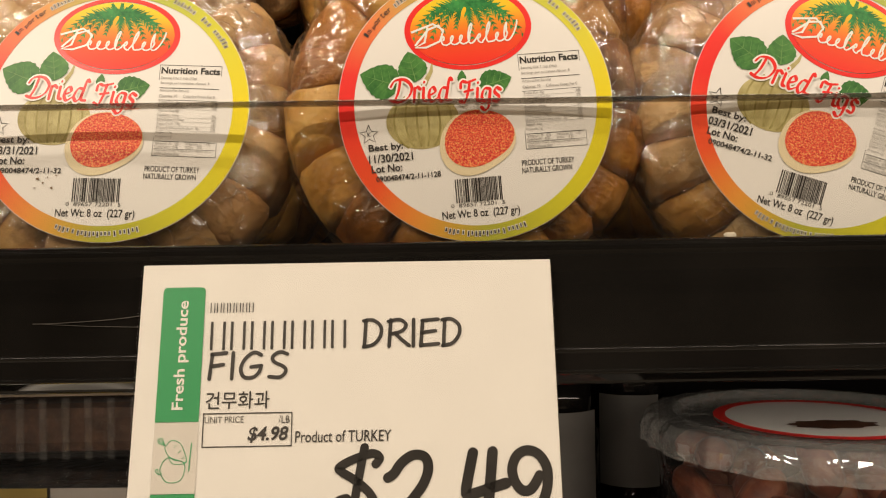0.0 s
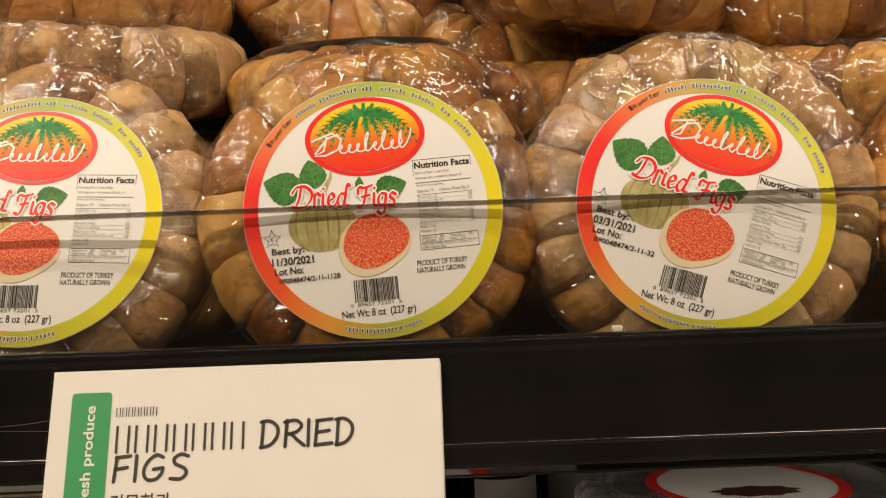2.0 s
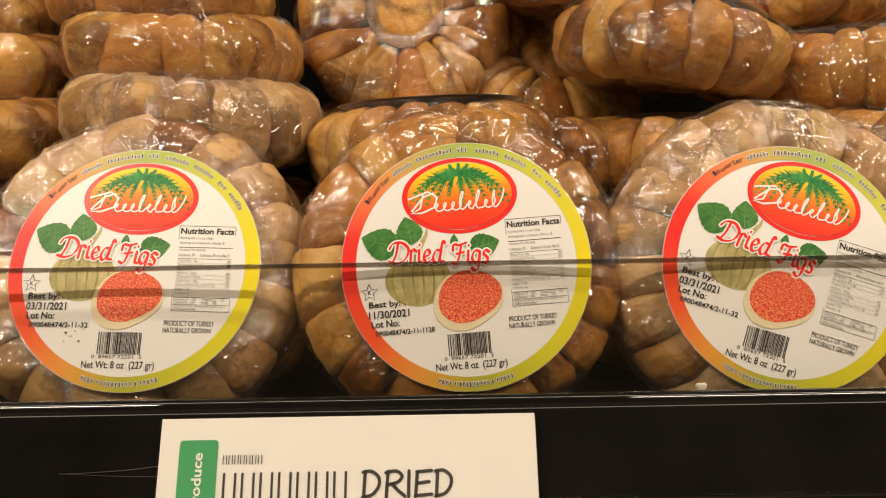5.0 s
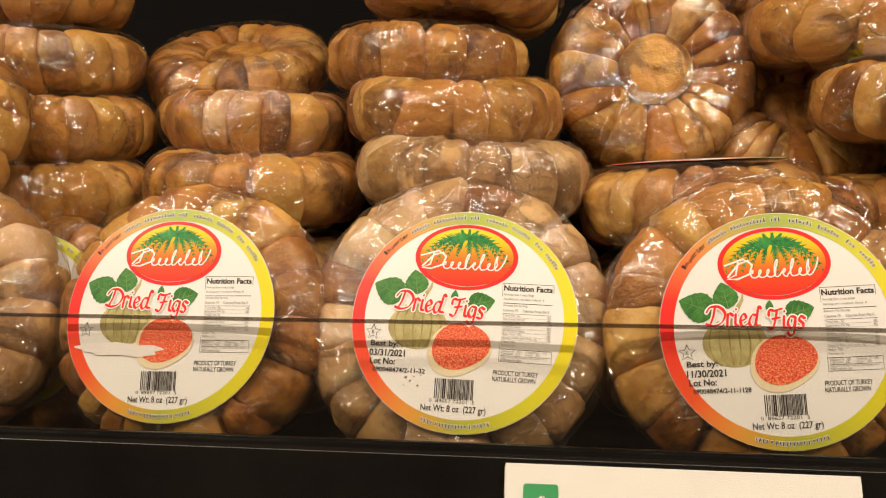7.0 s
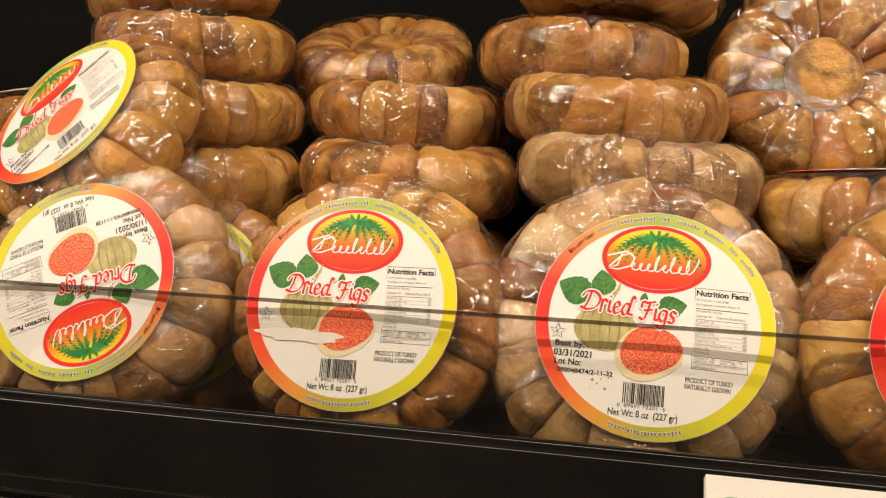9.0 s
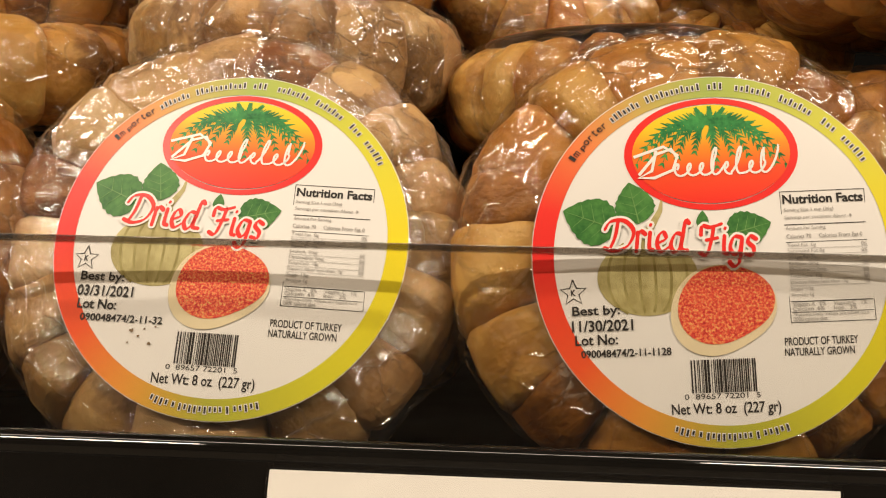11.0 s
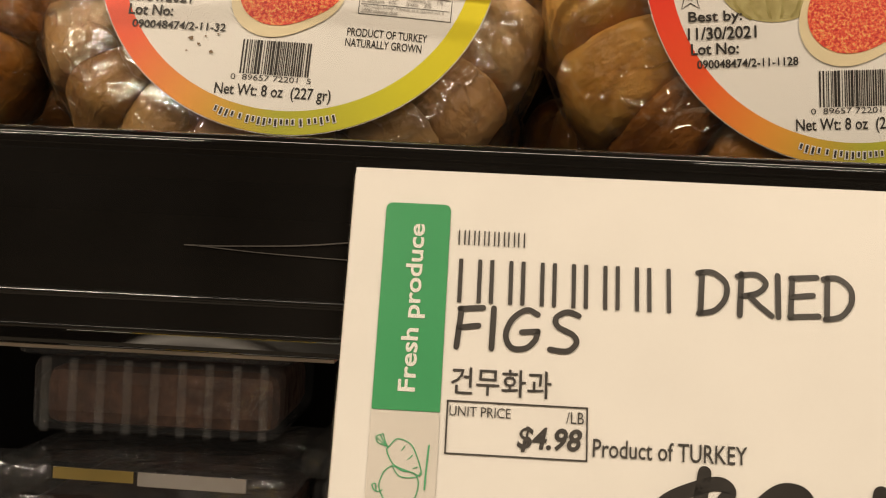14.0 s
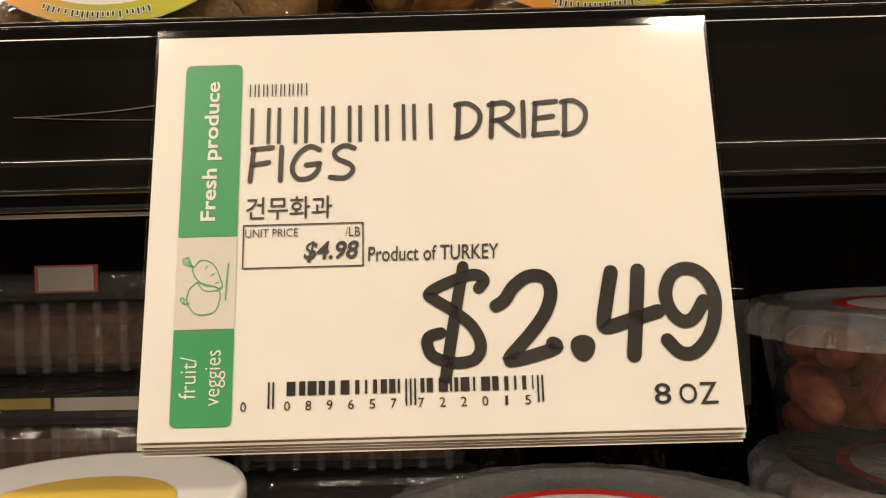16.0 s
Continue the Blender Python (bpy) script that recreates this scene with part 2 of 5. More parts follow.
def emblem_material():
    """Emblem ground: yellow above, orange to red below."""
    m, nt, b = material("emblem_ink")
    tc = nt.nodes.new("ShaderNodeTexCoord")
    sp = nt.nodes.new("ShaderNodeSeparateXYZ")
    nt.links.new(tc.outputs["Object"], sp.inputs[0])
    mr = add(nt, "ShaderNodeMapRange")
    mr.inputs["From Min"].default_value, mr.inputs["From Max"].default_value = 0.014, 0.040
    nt.links.new(sp.outputs[1], mr.inputs["Value"])
    r = ramp(nt, [(0.0, (0.80, 0.03, 0.02)), (0.35, (0.82, 0.08, 0.02)), (0.6, (0.85, 0.28, 0.02)), (0.8, (0.85, 0.55, 0.02)), (1.0, (0.85, 0.66, 0.03))])
    nt.links.new(mr.outputs[0], r.inputs[0])
    nt.links.new(r.outputs[0], b.inputs["Base Color"])
    b.inputs["Roughness"].default_value = 0.4
    b.inputs["Specular IOR Level"].default_value = 0.25
    return m


def speckle(name, stops, scale):
    m, nt, b = material(name)
    tc = nt.nodes.new("ShaderNodeTexCoord")
    n = add(nt, "ShaderNodeTexNoise", Scale=scale, Detail=3.0, Roughness=0.7)
    nt.links.new(tc.outputs["Object"], n.inputs["Vector"])
    r = ramp(nt, stops)
    nt.links.new(n.outputs["Fac"], r.inputs[0])
    nt.links.new(r.outputs[0], b.inputs["Base Color"])
    b.inputs["Roughness"].default_value = 0.42
    b.inputs["Specular IOR Level"].default_value = 0.25
    return m


FIG = fig_material("fig_skin", [(0.135, 0.041, 0.006), (0.355, 0.142, 0.024), (0.52, 0.260, 0.056), (0.66, 0.41, 0.125)])
FIG_PALE = fig_material("pale_fig_skin", [(0.23, 0.104, 0.036), (0.43, 0.238, 0.09), (0.57, 0.362, 0.165), (0.67, 0.485, 0.265)])
FIG_DARK = fig_material("dark_fig_skin", [(0.09, 0.026, 0.006), (0.25, 0.095, 0.022), (0.42, 0.20, 0.055), (0.56, 0.33, 0.11)])
FILM = wrap_material("crinkled_film", 0.13, 0.14, 0.02, 0.0110, 0.34, 0.008)
FILM_MILKY = wrap_material("milky_crinkled_film", 0.16, 0.15, 0.022, 0.0080, 0.55, 0.018)
ACRYLIC = film_material("clear_acrylic", (0.975, 0.975, 0.97), 0.6, 0.035, 0.03, 1.0, 0.0)
ACRYLIC_EDGE = film_material("acrylic_edge", (0.46, 0.43, 0.39), 0.5, 0.08, 0.2, 60.0, 0.0005)
SLEEVE = film_material("sign_sleeve_film", (0.985, 0.985, 0.98), 0.6, 0.04, 0.06, 6.0, 0.0002)
PET = film_material("clear_tub_plastic", (0.95, 0.95, 0.94), 0.7, 0.05, 0.08, 60.0, 0.002, (1, 1, 1), 0.03)
LID = film_material("crimped_lid_plastic", (0.94, 0.94, 0.93), 0.7, 0.16, 0.05, 60.0, 0.0015, (1, 1, 1), 0.16)
BLACK = plain("black_rail_plastic", (0.006, 0.0055, 0.005), 0.035, 0, 0.0, 300, 0.3, 0.0, 0.32)
BLACK_MATT = plain("black_shelf_paint", (0.010, 0.009, 0.008), 0.4, 0, 0.1, 500, 0.3, 0.0, 0.25)
BLACK_BACK = plain("black_back_panel", (0.003, 0.0027, 0.0025), 0.6, 0, 0.05, 300, 0.3, 0.0, 0.03)
PAPER = plain("white_card", (0.80, 0.775, 0.74), 0.42, 0, 0.05, 900, 0.015)
PAPER_EDGE = plain("card_edge", (0.62, 0.57, 0.50), 0.7, 0, 0.1, 900, 0.15)
GREY_TINT = plain("pale_grey_print", (0.66, 0.62, 0.57), 0.45, 0, 0, 500, 0.02)
LABEL_WHITE = plain("label_paper", (0.78, 0.765, 0.74), 0.4, 0, 0.06, 250, 0.02, spec=0.25)
BAND = band_material()
EMBLEM = emblem_material()
RED = plain("red_ink", (0.78, 0.035, 0.03), 0.3, 0, 0, 300, 0.06, spec=0.25)
GREEN = plain("sign_green_ink", (0.055, 0.33, 0.13), 0.38, 0, 0, 300, 0.05)
GREEN_LINE = plain("green_line_ink", (0.10, 0.40, 0.20), 0.4, 0, 0, 300, 0.05)
PALM = speckle("palm_green_ink", [(0.35, (0.01, 0.13, 0.035)), (0.65, (0.06, 0.33, 0.08))], 260)
LEAF = speckle("leaf_green_ink", [(0.3, (0.02, 0.11, 0.025)), (0.7, (0.09, 0.26, 0.06))], 220)
VEIN = plain("leaf_vein_ink", (0.16, 0.33, 0.10), 0.4, 0, 0, 300, 0.1, spec=0.25)
FIG_PRINT = speckle("green_fig_ink", [(0.3, (0.30, 0.25, 0.09)), (0.7, (0.56, 0.50, 0.24))], 120)
OLIVE = speckle("olive_ink", [(0.3, (0.24, 0.20, 0.06)), (0.7, (0.40, 0.35, 0.14))], 160)
CREAM = plain("cream_ink", (0.76, 0.66, 0.44), 0.3, 0, 0, 300, 0.08, spec=0.25)
PULP = speckle("fig_pulp_ink", [(0.36, (0.46, 0.02, 0.03)), (0.50, (0.78, 0.10, 0.06)), (0.68, (0.80, 0.50, 0.16))], 1500)
INK = plain("black_ink", (0.035, 0.032, 0.03), 0.42, 0, 0, 600, 0.2, spec=0.25)
INK_DARK = plain("grey_black_ink", (0.055, 0.05, 0.047), 0.4, 0, 0, 600, 0.2)
INK_GREY = plain("grey_ink", (0.36, 0.345, 0.33), 0.45, 0, 0, 600, 0.1, spec=0.25)
WHITE_INK = plain("white_ink", (0.82, 0.80, 0.76), 0.3, 0, 0, 300, 0.02, spec=0.25)
YELLOW = plain("yellow_print", (0.72, 0.50, 0.08), 0.35, 0, 0, 300, 0.05)
WHITE_PLASTIC = plain("white_tub_plastic", (0.78, 0.76, 0.72), 0.3, 0, 0.03, 300, 0.03)
DATE_DARK = speckle("dark_date_flesh", [(0.3, (0.035, 0.014, 0.009)), (0.6, (0.10, 0.045, 0.026)), (0.8, (0.22, 0.12, 0.07))], 60)
DATE = speckle("date_flesh", [(0.3, (0.06, 0.017, 0.010)), (0.55, (0.19, 0.052, 0.026)), (0.8, (0.36, 0.16, 0.08))], 60)
TILE = plain("shop_floor_vinyl", (0.27, 0.235, 0.19), 0.35, 0, 0.05, 40, 0.1)
WALL = plain("shop_wall_paint", (0.13, 0.105, 0.08), 0.7, 0, 0.05, 60, 0.06)
CEILING = plain("ceiling_board", (0.12, 0.105, 0.09), 0.8, 0, 0.1, 60, 0.06)
STEEL = plain("lamp_housing", (0.6, 0.6, 0.6), 0.4, 0.3, 0, 100, 0.05)
RESIDUE = plain("torn_paper_residue", (0.74, 0.70, 0.66), 0.7, 0, 0.5, 500, 0.08)
PURPLE = plain("purple_bag_print", (0.10, 0.03, 0.16), 0.3, 0, 0.2, 200, 0.2)
BAG = film_material("dark_bag_film", (0.10, 0.085, 0.08), 0.7, 0.05, 0.1, 50.0, 0.008)
SPOT = plain("brown_spots", (0.20, 0.13, 0.07), 0.6, 0, 0, 300, 0.2)
# white jar paper; the low shelf's shade is put into its colour
JAR_LABEL_SHADED = plain("shaded_jar_paper", (0.10, 0.095, 0.088), 0.6, 0, 0.1, 300, 0.25)
V_LINE = plain("pale_v_line", (0.06, 0.055, 0.05), 0.3, 0, 0, 300, 0.3)
# white, yellow and red tag print darkened by colour, standing in for shade
TAG_WHITE_SHADED = plain("shaded_tag_paper", (0.26, 0.235, 0.21), 0.6, 0, 0, 300, 0.2)
TAG_YELLOW_SHADED = plain("shaded_yellow_print", (0.24, 0.17, 0.04), 0.5, 0, 0, 300, 0.2)
TAG_RED_SHADED = plain("shaded_red_print", (0.22, 0.03, 0.025), 0.5, 0, 0, 300, 0.2)
MOULD = plain("sugar_bloom", (0.66, 0.60, 0.48), 0.8, 0, 0.5, 700, 0.1)


# ---- mesh helpers ----
def mesh(name, verts, faces, smooth=True, mats=()):
    me = bpy.data.meshes.new(name)
    me.from_pydata([tuple(v) for v in verts], [], faces)
    me.validate()
    if smooth:
        me.shade_smooth()
    for m in mats:
        me.materials.append(m)
    return me


def bm_mesh(name, bm, mat, smooth=False):
    me = bpy.data.meshes.new(name)
    bm.to_mesh(me)
    bm.free()
    if smooth:
        me.shade_smooth()
    me.materials.append(mat)
    return me


def part(name, me, parent, label="", m=None):
    ob = new(name, me)
    ob.parent = parent
    if m is not None:
        ob.matrix_basis = m
    return tagged(ob, label)


def thing(name, m, label, category, group="", kind=""):
    ob = new(name)
    ob.empty_display_size = 0.02
    ob.matrix_world = m
    return tagged(ob, label, category, group, kind)


def box(x0, x1, y0, y1, z0, z1, bevel=0.0):
    bm = bmesh.new()
    bmesh.ops.create_cube(bm, size=1, matrix=Matrix.LocRotScale(((x0 + x1) / 2, (y0 + y1) / 2, (z0 + z1) / 2), None, (x1 - x0, y1 - y0, z1 - z0)))
    if bevel:
        bmesh.ops.bevel(bm, geom=bm.edges[:], offset=bevel, segments=2, affect="EDGES", profile=0.5)
    return bm


def extrude_profile(points, x0, x1, cuts=1):
    """A closed (y, z) profile drawn out along x, with its ends closed."""
    n = len(points)
    xs = [x0 + (x1 - x0) * i / cuts for i in range(cuts + 1)]
    verts = [(x, y, z) for x in xs for y, z in points]
    faces = [(k * n + i, k * n + (i + 1) % n, (k + 1) * n + (i + 1) % n, (k + 1) * n + i) for k in range(cuts) for i in range(n)]
    faces += [tuple(range(n))[::-1], tuple(cuts * n + i for i in range(n))]
    return verts, faces


def lathe(profile, seg=48, wob=None):
    """A surface of revolution about z from (r, z) points; wob changes r by angle and index."""
    verts, faces = [], []
    for j in range(seg):
        a = 2 * math.pi * j / seg
        for i, (r, z) in enumerate(profile):
            rr = r * (wob(a, i) if wob else 1)
            verts.append((rr * math.cos(a), rr * math.sin(a), z))
    n = len(profile)
    for j in range(seg):
        k = (j + 1) % seg
        for i in range(n - 1):
            faces.append((j * n + i, k * n + i, k * n + i + 1, j * n + i + 1))
    return verts, faces


class Print:
    """Flat printed shapes, kept as points and faces in one plane."""

    def __init__(self):
        self.v, self.f = [], []

    def poly(self, pts):
        k = len(self.v)
        self.v += [tuple(p) for p in pts]
        self.f.append(tuple(range(k, k + len(pts))))
        return self

    def rect(self, x0, y0, x1, y1, turn=0.0, cuts=1):
        c, s = math.cos(turn), math.sin(turn)
        cx, cy = (x0 + x1) / 2, (y0 + y1) / 2
        for i in range(cuts):
            a, b = x0 + (x1 - x0) * i / cuts, x0 + (x1 - x0) * (i + 1) / cuts
            self.poly([(cx + (x - cx) * c - (y - cy) * s, cy + (x - cx) * s + (y - cy) * c) for x, y in ((a, y0), (b, y0), (b, y1), (a, y1))])
        return self

    def disc(self, cx, cy, rx, ry, inner=0.0, seg=56, rings=6, wob=None):
        k = len(self.v)
        for i in range(rings + 1):
            f = inner + (1 - inner) * i / rings
            for j in range(seg):
                a = 2 * math.pi * j / seg
                w = wob(a) if wob else 1
                self.v.append((cx + rx * f * w * math.cos(a), cy + ry * f * w * math.sin(a)))
        for i in range(rings):
            for j in range(seg):
                self.f.append((k + i * seg + j, k + (i + 1) * seg + j, k + (i + 1) * seg + (j + 1) % seg, k + i * seg + (j + 1) % seg))
        return self

    def stroke(self, pts, width, taper=False):
        n = len(pts)
        k = len(self.v)
        for i, p in enumerate(pts):
            a, b = pts[max(0, i - 1)], pts[min(n - 1, i + 1)]
            d = Vector((b[0] - a[0], b[1] - a[1]))
            d = d.normalized() if d.length else Vector((1, 0))
            w = width / 2 * (1 - 0.85 * i / (n - 1) if taper else 1)
            self.v += [(p[0] - d.y * w, p[1] + d.x * w), (p[0] + d.y * w, p[1] - d.x * w)]
        self.f += [(k + 2 * i, k + 2 * i + 1, k + 2 * i + 3, k + 2 * i + 2) for i in range(n - 1)]
        return self

    def brush(self, pts, width, nib=None, grow=0.0, steps=6):
        """A round-ended pen line through the points; with a nib angle it is thick across and thin along it."""
        path = []
        ext = [pts[0]] + list(pts) + [pts[-1]]
        for i in range(1, len(ext) - 2):
            p0, p1, p2, p3 = (Vector(ext[i + k]) for k in (-1, 0, 1, 2))
            for k in range(steps):
                t = k / steps
                path.append(0.5 * (2 * p1 + (p2 - p0) * t + (2 * p0 - 5 * p1 + 4 * p2 - p3) * t * t + (3 * p1 - p0 - 3 * p2 + p3) * t ** 3))
        path.append(Vector(pts[-1]))
        rows = []
        for i, p in enumerate(path):
            d = path[min(i + 1, len(path) - 1)] - path[max(i - 1, 0)]
            d = d.normalized() if d.length else Vector((1, 0))
            w = width / 2
            if nib is not None:
                w *= 0.34 + 0.66 * abs(math.sin(math.atan2(d.y, d.x) - nib))
            rows.append((p, d, w + grow))
        for end, sign in ((rows[0], -1), (rows[-1], 1)):
            p, d, w = end
            cap = [(p + d * sign * w * math.sin(a), d, max(w * math.cos(a), w * 0.05)) for a in (0.5, 0.9, 1.25, 1.5)]
            rows = cap[::-1] + rows if sign < 0 else rows + cap
        k = len(self.v)
        for p, d, w in rows:
            self.v += [(p.x - d.y * w, p.y + d.x * w), (p.x + d.y * w, p.y - d.x * w)]
        self.f += [(k + 2 * i, k + 2 * i + 1, k + 2 * i + 3, k + 2 * i + 2) for i in range(len(rows) - 1)]
        return self

    def letter(self, char, x0, y0, x1, y1, width, style, nib=None, grow=0.0):
        for line in style[char]:
            self.brush([(x0 + (x1 - x0) * u, y0 + (y1 - y0) * v) for u, v in line], width, nib, grow)
        return self

    def text(self, body, x0, y0, x1, y1, weight=0.0, shear=0.0, turn=0.0, mono=False):
        """Letters fitted into the box; turn is a quarter turn or a small angle about the box's centre."""
        cu = bpy.data.curves.new("letters", "FONT")
        cu.body, cu.fill_mode, cu.resolution_u, cu.offset, cu.shear = body, "FRONT", 3, weight, shear
        ob = new("letters", cu)
        dg = bpy.context.evaluated_depsgraph_get()
        me = bpy.data.meshes.new_from_object(ob.evaluated_get(dg))
        pts = [v.co.copy() for v in me.vertices]
        if pts:
            ax, bx = min(p.x for p in pts), max(p.x for p in pts)
            ay, by = min(p.y for p in pts), max(p.y for p in pts)
            w, h, cx, cy = x1 - x0, y1 - y0, (x0 + x1) / 2, (y0 + y1) / 2
            quarter = abs(turn) > 1
            if quarter:
                w, h = h, w
            k = len(self.v)
            c, s = math.cos(turn), math.sin(turn)
            for p in pts:
                u, v = ((p.x - ax) / (bx - ax) - 0.5) * w, ((p.y - ay) / (by - ay) - 0.5) * h
                self.v.append((cx + u * c - v * s, cy + u * s + v * c))
            self.f += [tuple(k + i for i in q.vertices) for q in me.polygons]
        bpy.data.objects.remove(ob)
        bpy.data.curves.remove(cu)
        bpy.data.meshes.remove(me)
        return self

    def mesh(self, name, mat, place):
        return mesh(name, [place(x, y) for x, y in self.v], self.f, False, (mat,))


# hand-printed capitals and script letters as pen lines in a unit box
CAPITALS = {
    "D": [[(0.14, 1), (0.05, 0)], [(0.0, 0.97), (0.5, 1.0), (0.93, 0.76), (0.92, 0.40), (0.55, 0.09), (0.0, 0.0)]],
    "R": [[(0.12, 1), (0.03, 0)], [(0.0, 0.94), (0.55, 1.0), (0.86, 0.80), (0.62, 0.56), (0.1, 0.46)], [(0.34, 0.48), (0.62, 0.26), (1, 0.02)]],
    "I": [[(0.6, 1), (0.4, 0)]],
    "E": [[(0.14, 0.96), (0.02, 0)], [(0.1, 0.95), (1, 1)], [(0.08, 0.5), (0.84, 0.56)], [(0, 0.02), (1, 0.07)]],
    "F": [[(0.16, 0.96), (0.02, 0)], [(0.1, 0.95), (1, 1)], [(0.08, 0.48), (0.84, 0.55)]],
    "G": [[(0.95, 0.9), (0.62, 1.0), (0.22, 0.76), (0.03, 0.36), (0.2, 0.05), (0.6, 0.04), (0.88, 0.24), (0.96, 0.48)], [(0.50, 0.44), (0.96, 0.48)]],
    "S": [[(0.96, 0.92), (0.6, 1.0), (0.25, 0.84), (0.32, 0.62), (0.78, 0.44), (0.9, 0.24), (0.62, 0.03), (0.08, 0.05)]],
}
SCRIPT = {
    "D": [[(0.50, 0.97), (0.36, 0.45), (0.14, 0.02)], [(0.04, 0.72), (0.26, 0.98), (0.72, 0.98), (1.0, 0.62), (0.78, 0.16), (0.34, 0.0), (0.0, 0.1)]],
    "r": [[(0.36, 0.62), (0.12, 0.0)], [(0.24, 0.42), (0.6, 0.66), (0.98, 0.56)]],
    "i": [[(0.5, 0.62), (0.28, 0.12), (0.70, 0.04)], [(0.62, 0.86), (0.68, 0.89)]],
    "e": [[(0.15, 0.28), (0.78, 0.42), (0.65, 0.63), (0.3, 0.55), (0.1, 0.25), (0.35, 0.0), (0.95, 0.14)]],
    "d": [[(0.72, 0.58), (0.35, 0.60), (0.05, 0.25), (0.22, 0.0), (0.55, 0.15), (0.74, 0.50)], [(1.15, 0.95), (0.98, 1.02), (0.76, 0.5), (0.62, 0.1), (0.95, 0.04)]],
    "F": [[(0.0, 0.66), (0.1, 0.95), (0.5, 0.90), (1.05, 1.0)], [(0.66, 0.92), (0.46, 0.4), (0.2, 0.0), (-0.1, 0.06)], [(0.25, 0.48), (0.80, 0.54)]],
    "g": [[(0.8, 0.58), (0.38, 0.60), (0.1, 0.26), (0.35, 0.02), (0.68, 0.2), (0.85, 0.58), (0.60, -0.18), (0.25, -0.36), (0.0, -0.22)]],
    "s": [[(0.90, 0.55), (0.5, 0.64), (0.3, 0.45), (0.68, 0.25), (0.55, 0.02), (0.08, 0.06)]],
}
FIGURES = {
    "$": [[(0.86, 0.79), (0.94, 0.86), (0.78, 0.91), (0.38, 0.84), (0.12, 0.76), (0.16, 0.71), (0.46, 0.60), (0.74, 0.46), (0.86, 0.30), (0.76, 0.18), (0.46, 0.155), (0.16, 0.21), (0.07, 0.31), (0.10, 0.38), (0.27, 0.41)], [(0.63, 0.98), (0.42, 0.34), (0.33, 0.03)]],
    "2": [[(0.07, 0.62), (0.20, 0.68), (0.34, 0.82), (0.58, 0.93), (0.82, 0.90), (0.89, 0.74), (0.78, 0.52), (0.54, 0.30), (0.24, 0.07), (0.34, 0.05), (0.66, 0.10), (0.93, 0.17), (0.88, 0.21)]],
    "4": [[(0.25, 0.93), (0.16, 0.66), (0.09, 0.40), (0.16, 0.35), (0.52, 0.42), (0.92, 0.50)], [(0.66, 0.94), (0.58, 0.44), (0.51, 0.05)]],
    "9": [[(0.70, 0.60), (0.52, 0.42), (0.33, 0.40), (0.18, 0.52), (0.13, 0.70), (0.24, 0.88), (0.46, 0.95), (0.70, 0.89), (0.86, 0.70), (0.85, 0.44), (0.72, 0.22), (0.50, 0.07), (0.28, 0.07), (0.10, 0.20)]],
}


# ---- the setting: shop, display case, shelves ----
def slab(name, bm, mat, label, category):
    return tagged(new(name, bm_mesh(name, bm, mat)), label, category, kind="structure")


slab("floor", box(-4, 4, -4.5, 0.9, -0.1, 0), TILE, "beige vinyl shop floor of the aisle", "floor")
slab("ceiling", box(-4, 4, -4.5, 0.9, 3.2, 3.3), CEILING, "plain suspended ceiling above the aisle", "ceiling")
slab("wall_south", box(-4, 4, -4.6, -4.5, 0, 3.2), WALL, "plain warm shop wall across the aisle", "wall")
slab("wall_north", box(-4, 4, 0.9, 1.0, 0, 3.2), WALL, "plain wall behind the display case", "wall")
slab("wall_west", box(-4.1, -4, -4.5, 0.9, 0, 3.2), WALL, "plain wall at the end of the aisle", "wall")
slab("wall_east", box(4, 4.1, -4.5, 0.9, 0, 3.2), WALL, "plain wall at the end of the aisle", "wall")
for x, y, z, sx, sy, w in LAMPS:
    ob = thing("ceiling_light", pose(x, y, z), "slim ceiling light with a white metal housing", "ceiling light", "aisle lights")
    part("housing", bm_mesh("housing", box(-sx / 2 - 0.03, sx / 2 + 0.03, -sy / 2 - 0.03, sy / 2 + 0.03, 0.02, 0.15, 0.008), STEEL), ob)
slab("back_panel", box(-1.6, 1.4, 0.60, 0.62, 0.15, 1.62, 0.002), BLACK_BACK, "matt black back panel of the display case", "panel")
slab("upper_back_panel", box(-1.6, 1.4, 0.64, 0.66, 1.6, 2.05, 0.002), BLACK_BACK, "matt black upper back panel of the display case", "panel")
slab("case_base", box(-1.6, 1.4, 0.20, 0.60, 0.0, 0.55, 0.01), BLACK_MATT, "black base of the display case", "case base")
slab("case_end_west", box(-1.63, -1.6, 0.20, 0.66, 0.0, 2.05, 0.004), BLACK_MATT, "black end panel of the display case", "end panel")
slab("case_end_east", box(1.4, 1.43, 0.20, 0.66, 0.0, 2.05, 0.004), BLACK_MATT, "black end panel of the display case", "end panel")


def deck_z(y):
    return 1.2835 + (y - 0.30) * 0.09


def shelf(name, yf, zf, slope, label):
    pts = [(yf, zf), (0.60, zf + (0.60 - yf) * slope), (0.60, zf + (0.60 - yf) * slope - 0.03), (yf, zf - 0.025)]
    v, f = extrude_profile(pts, -1.6, 1.4)
    return tagged(new(name, mesh(name, v, f, False, (BLACK_MATT,))), label, "shelf", kind="structure")


shelf("upper_shelf", 0.285, deck_z(0.285), 0.09, "black metal shelf that slopes gently forward")
shelf("lower_shelf", 0.26, 1.068, 0.0, "black metal shelf below the fig shelf")
def arc(cy, cz, r, a0, a1, n=7):
    return [(cy + r * math.cos(radians(a0 + (a1 - a0) * i / n)), cz + r * math.sin(radians(a0 + (a1 - a0) * i / n))) for i in range(n + 1)]


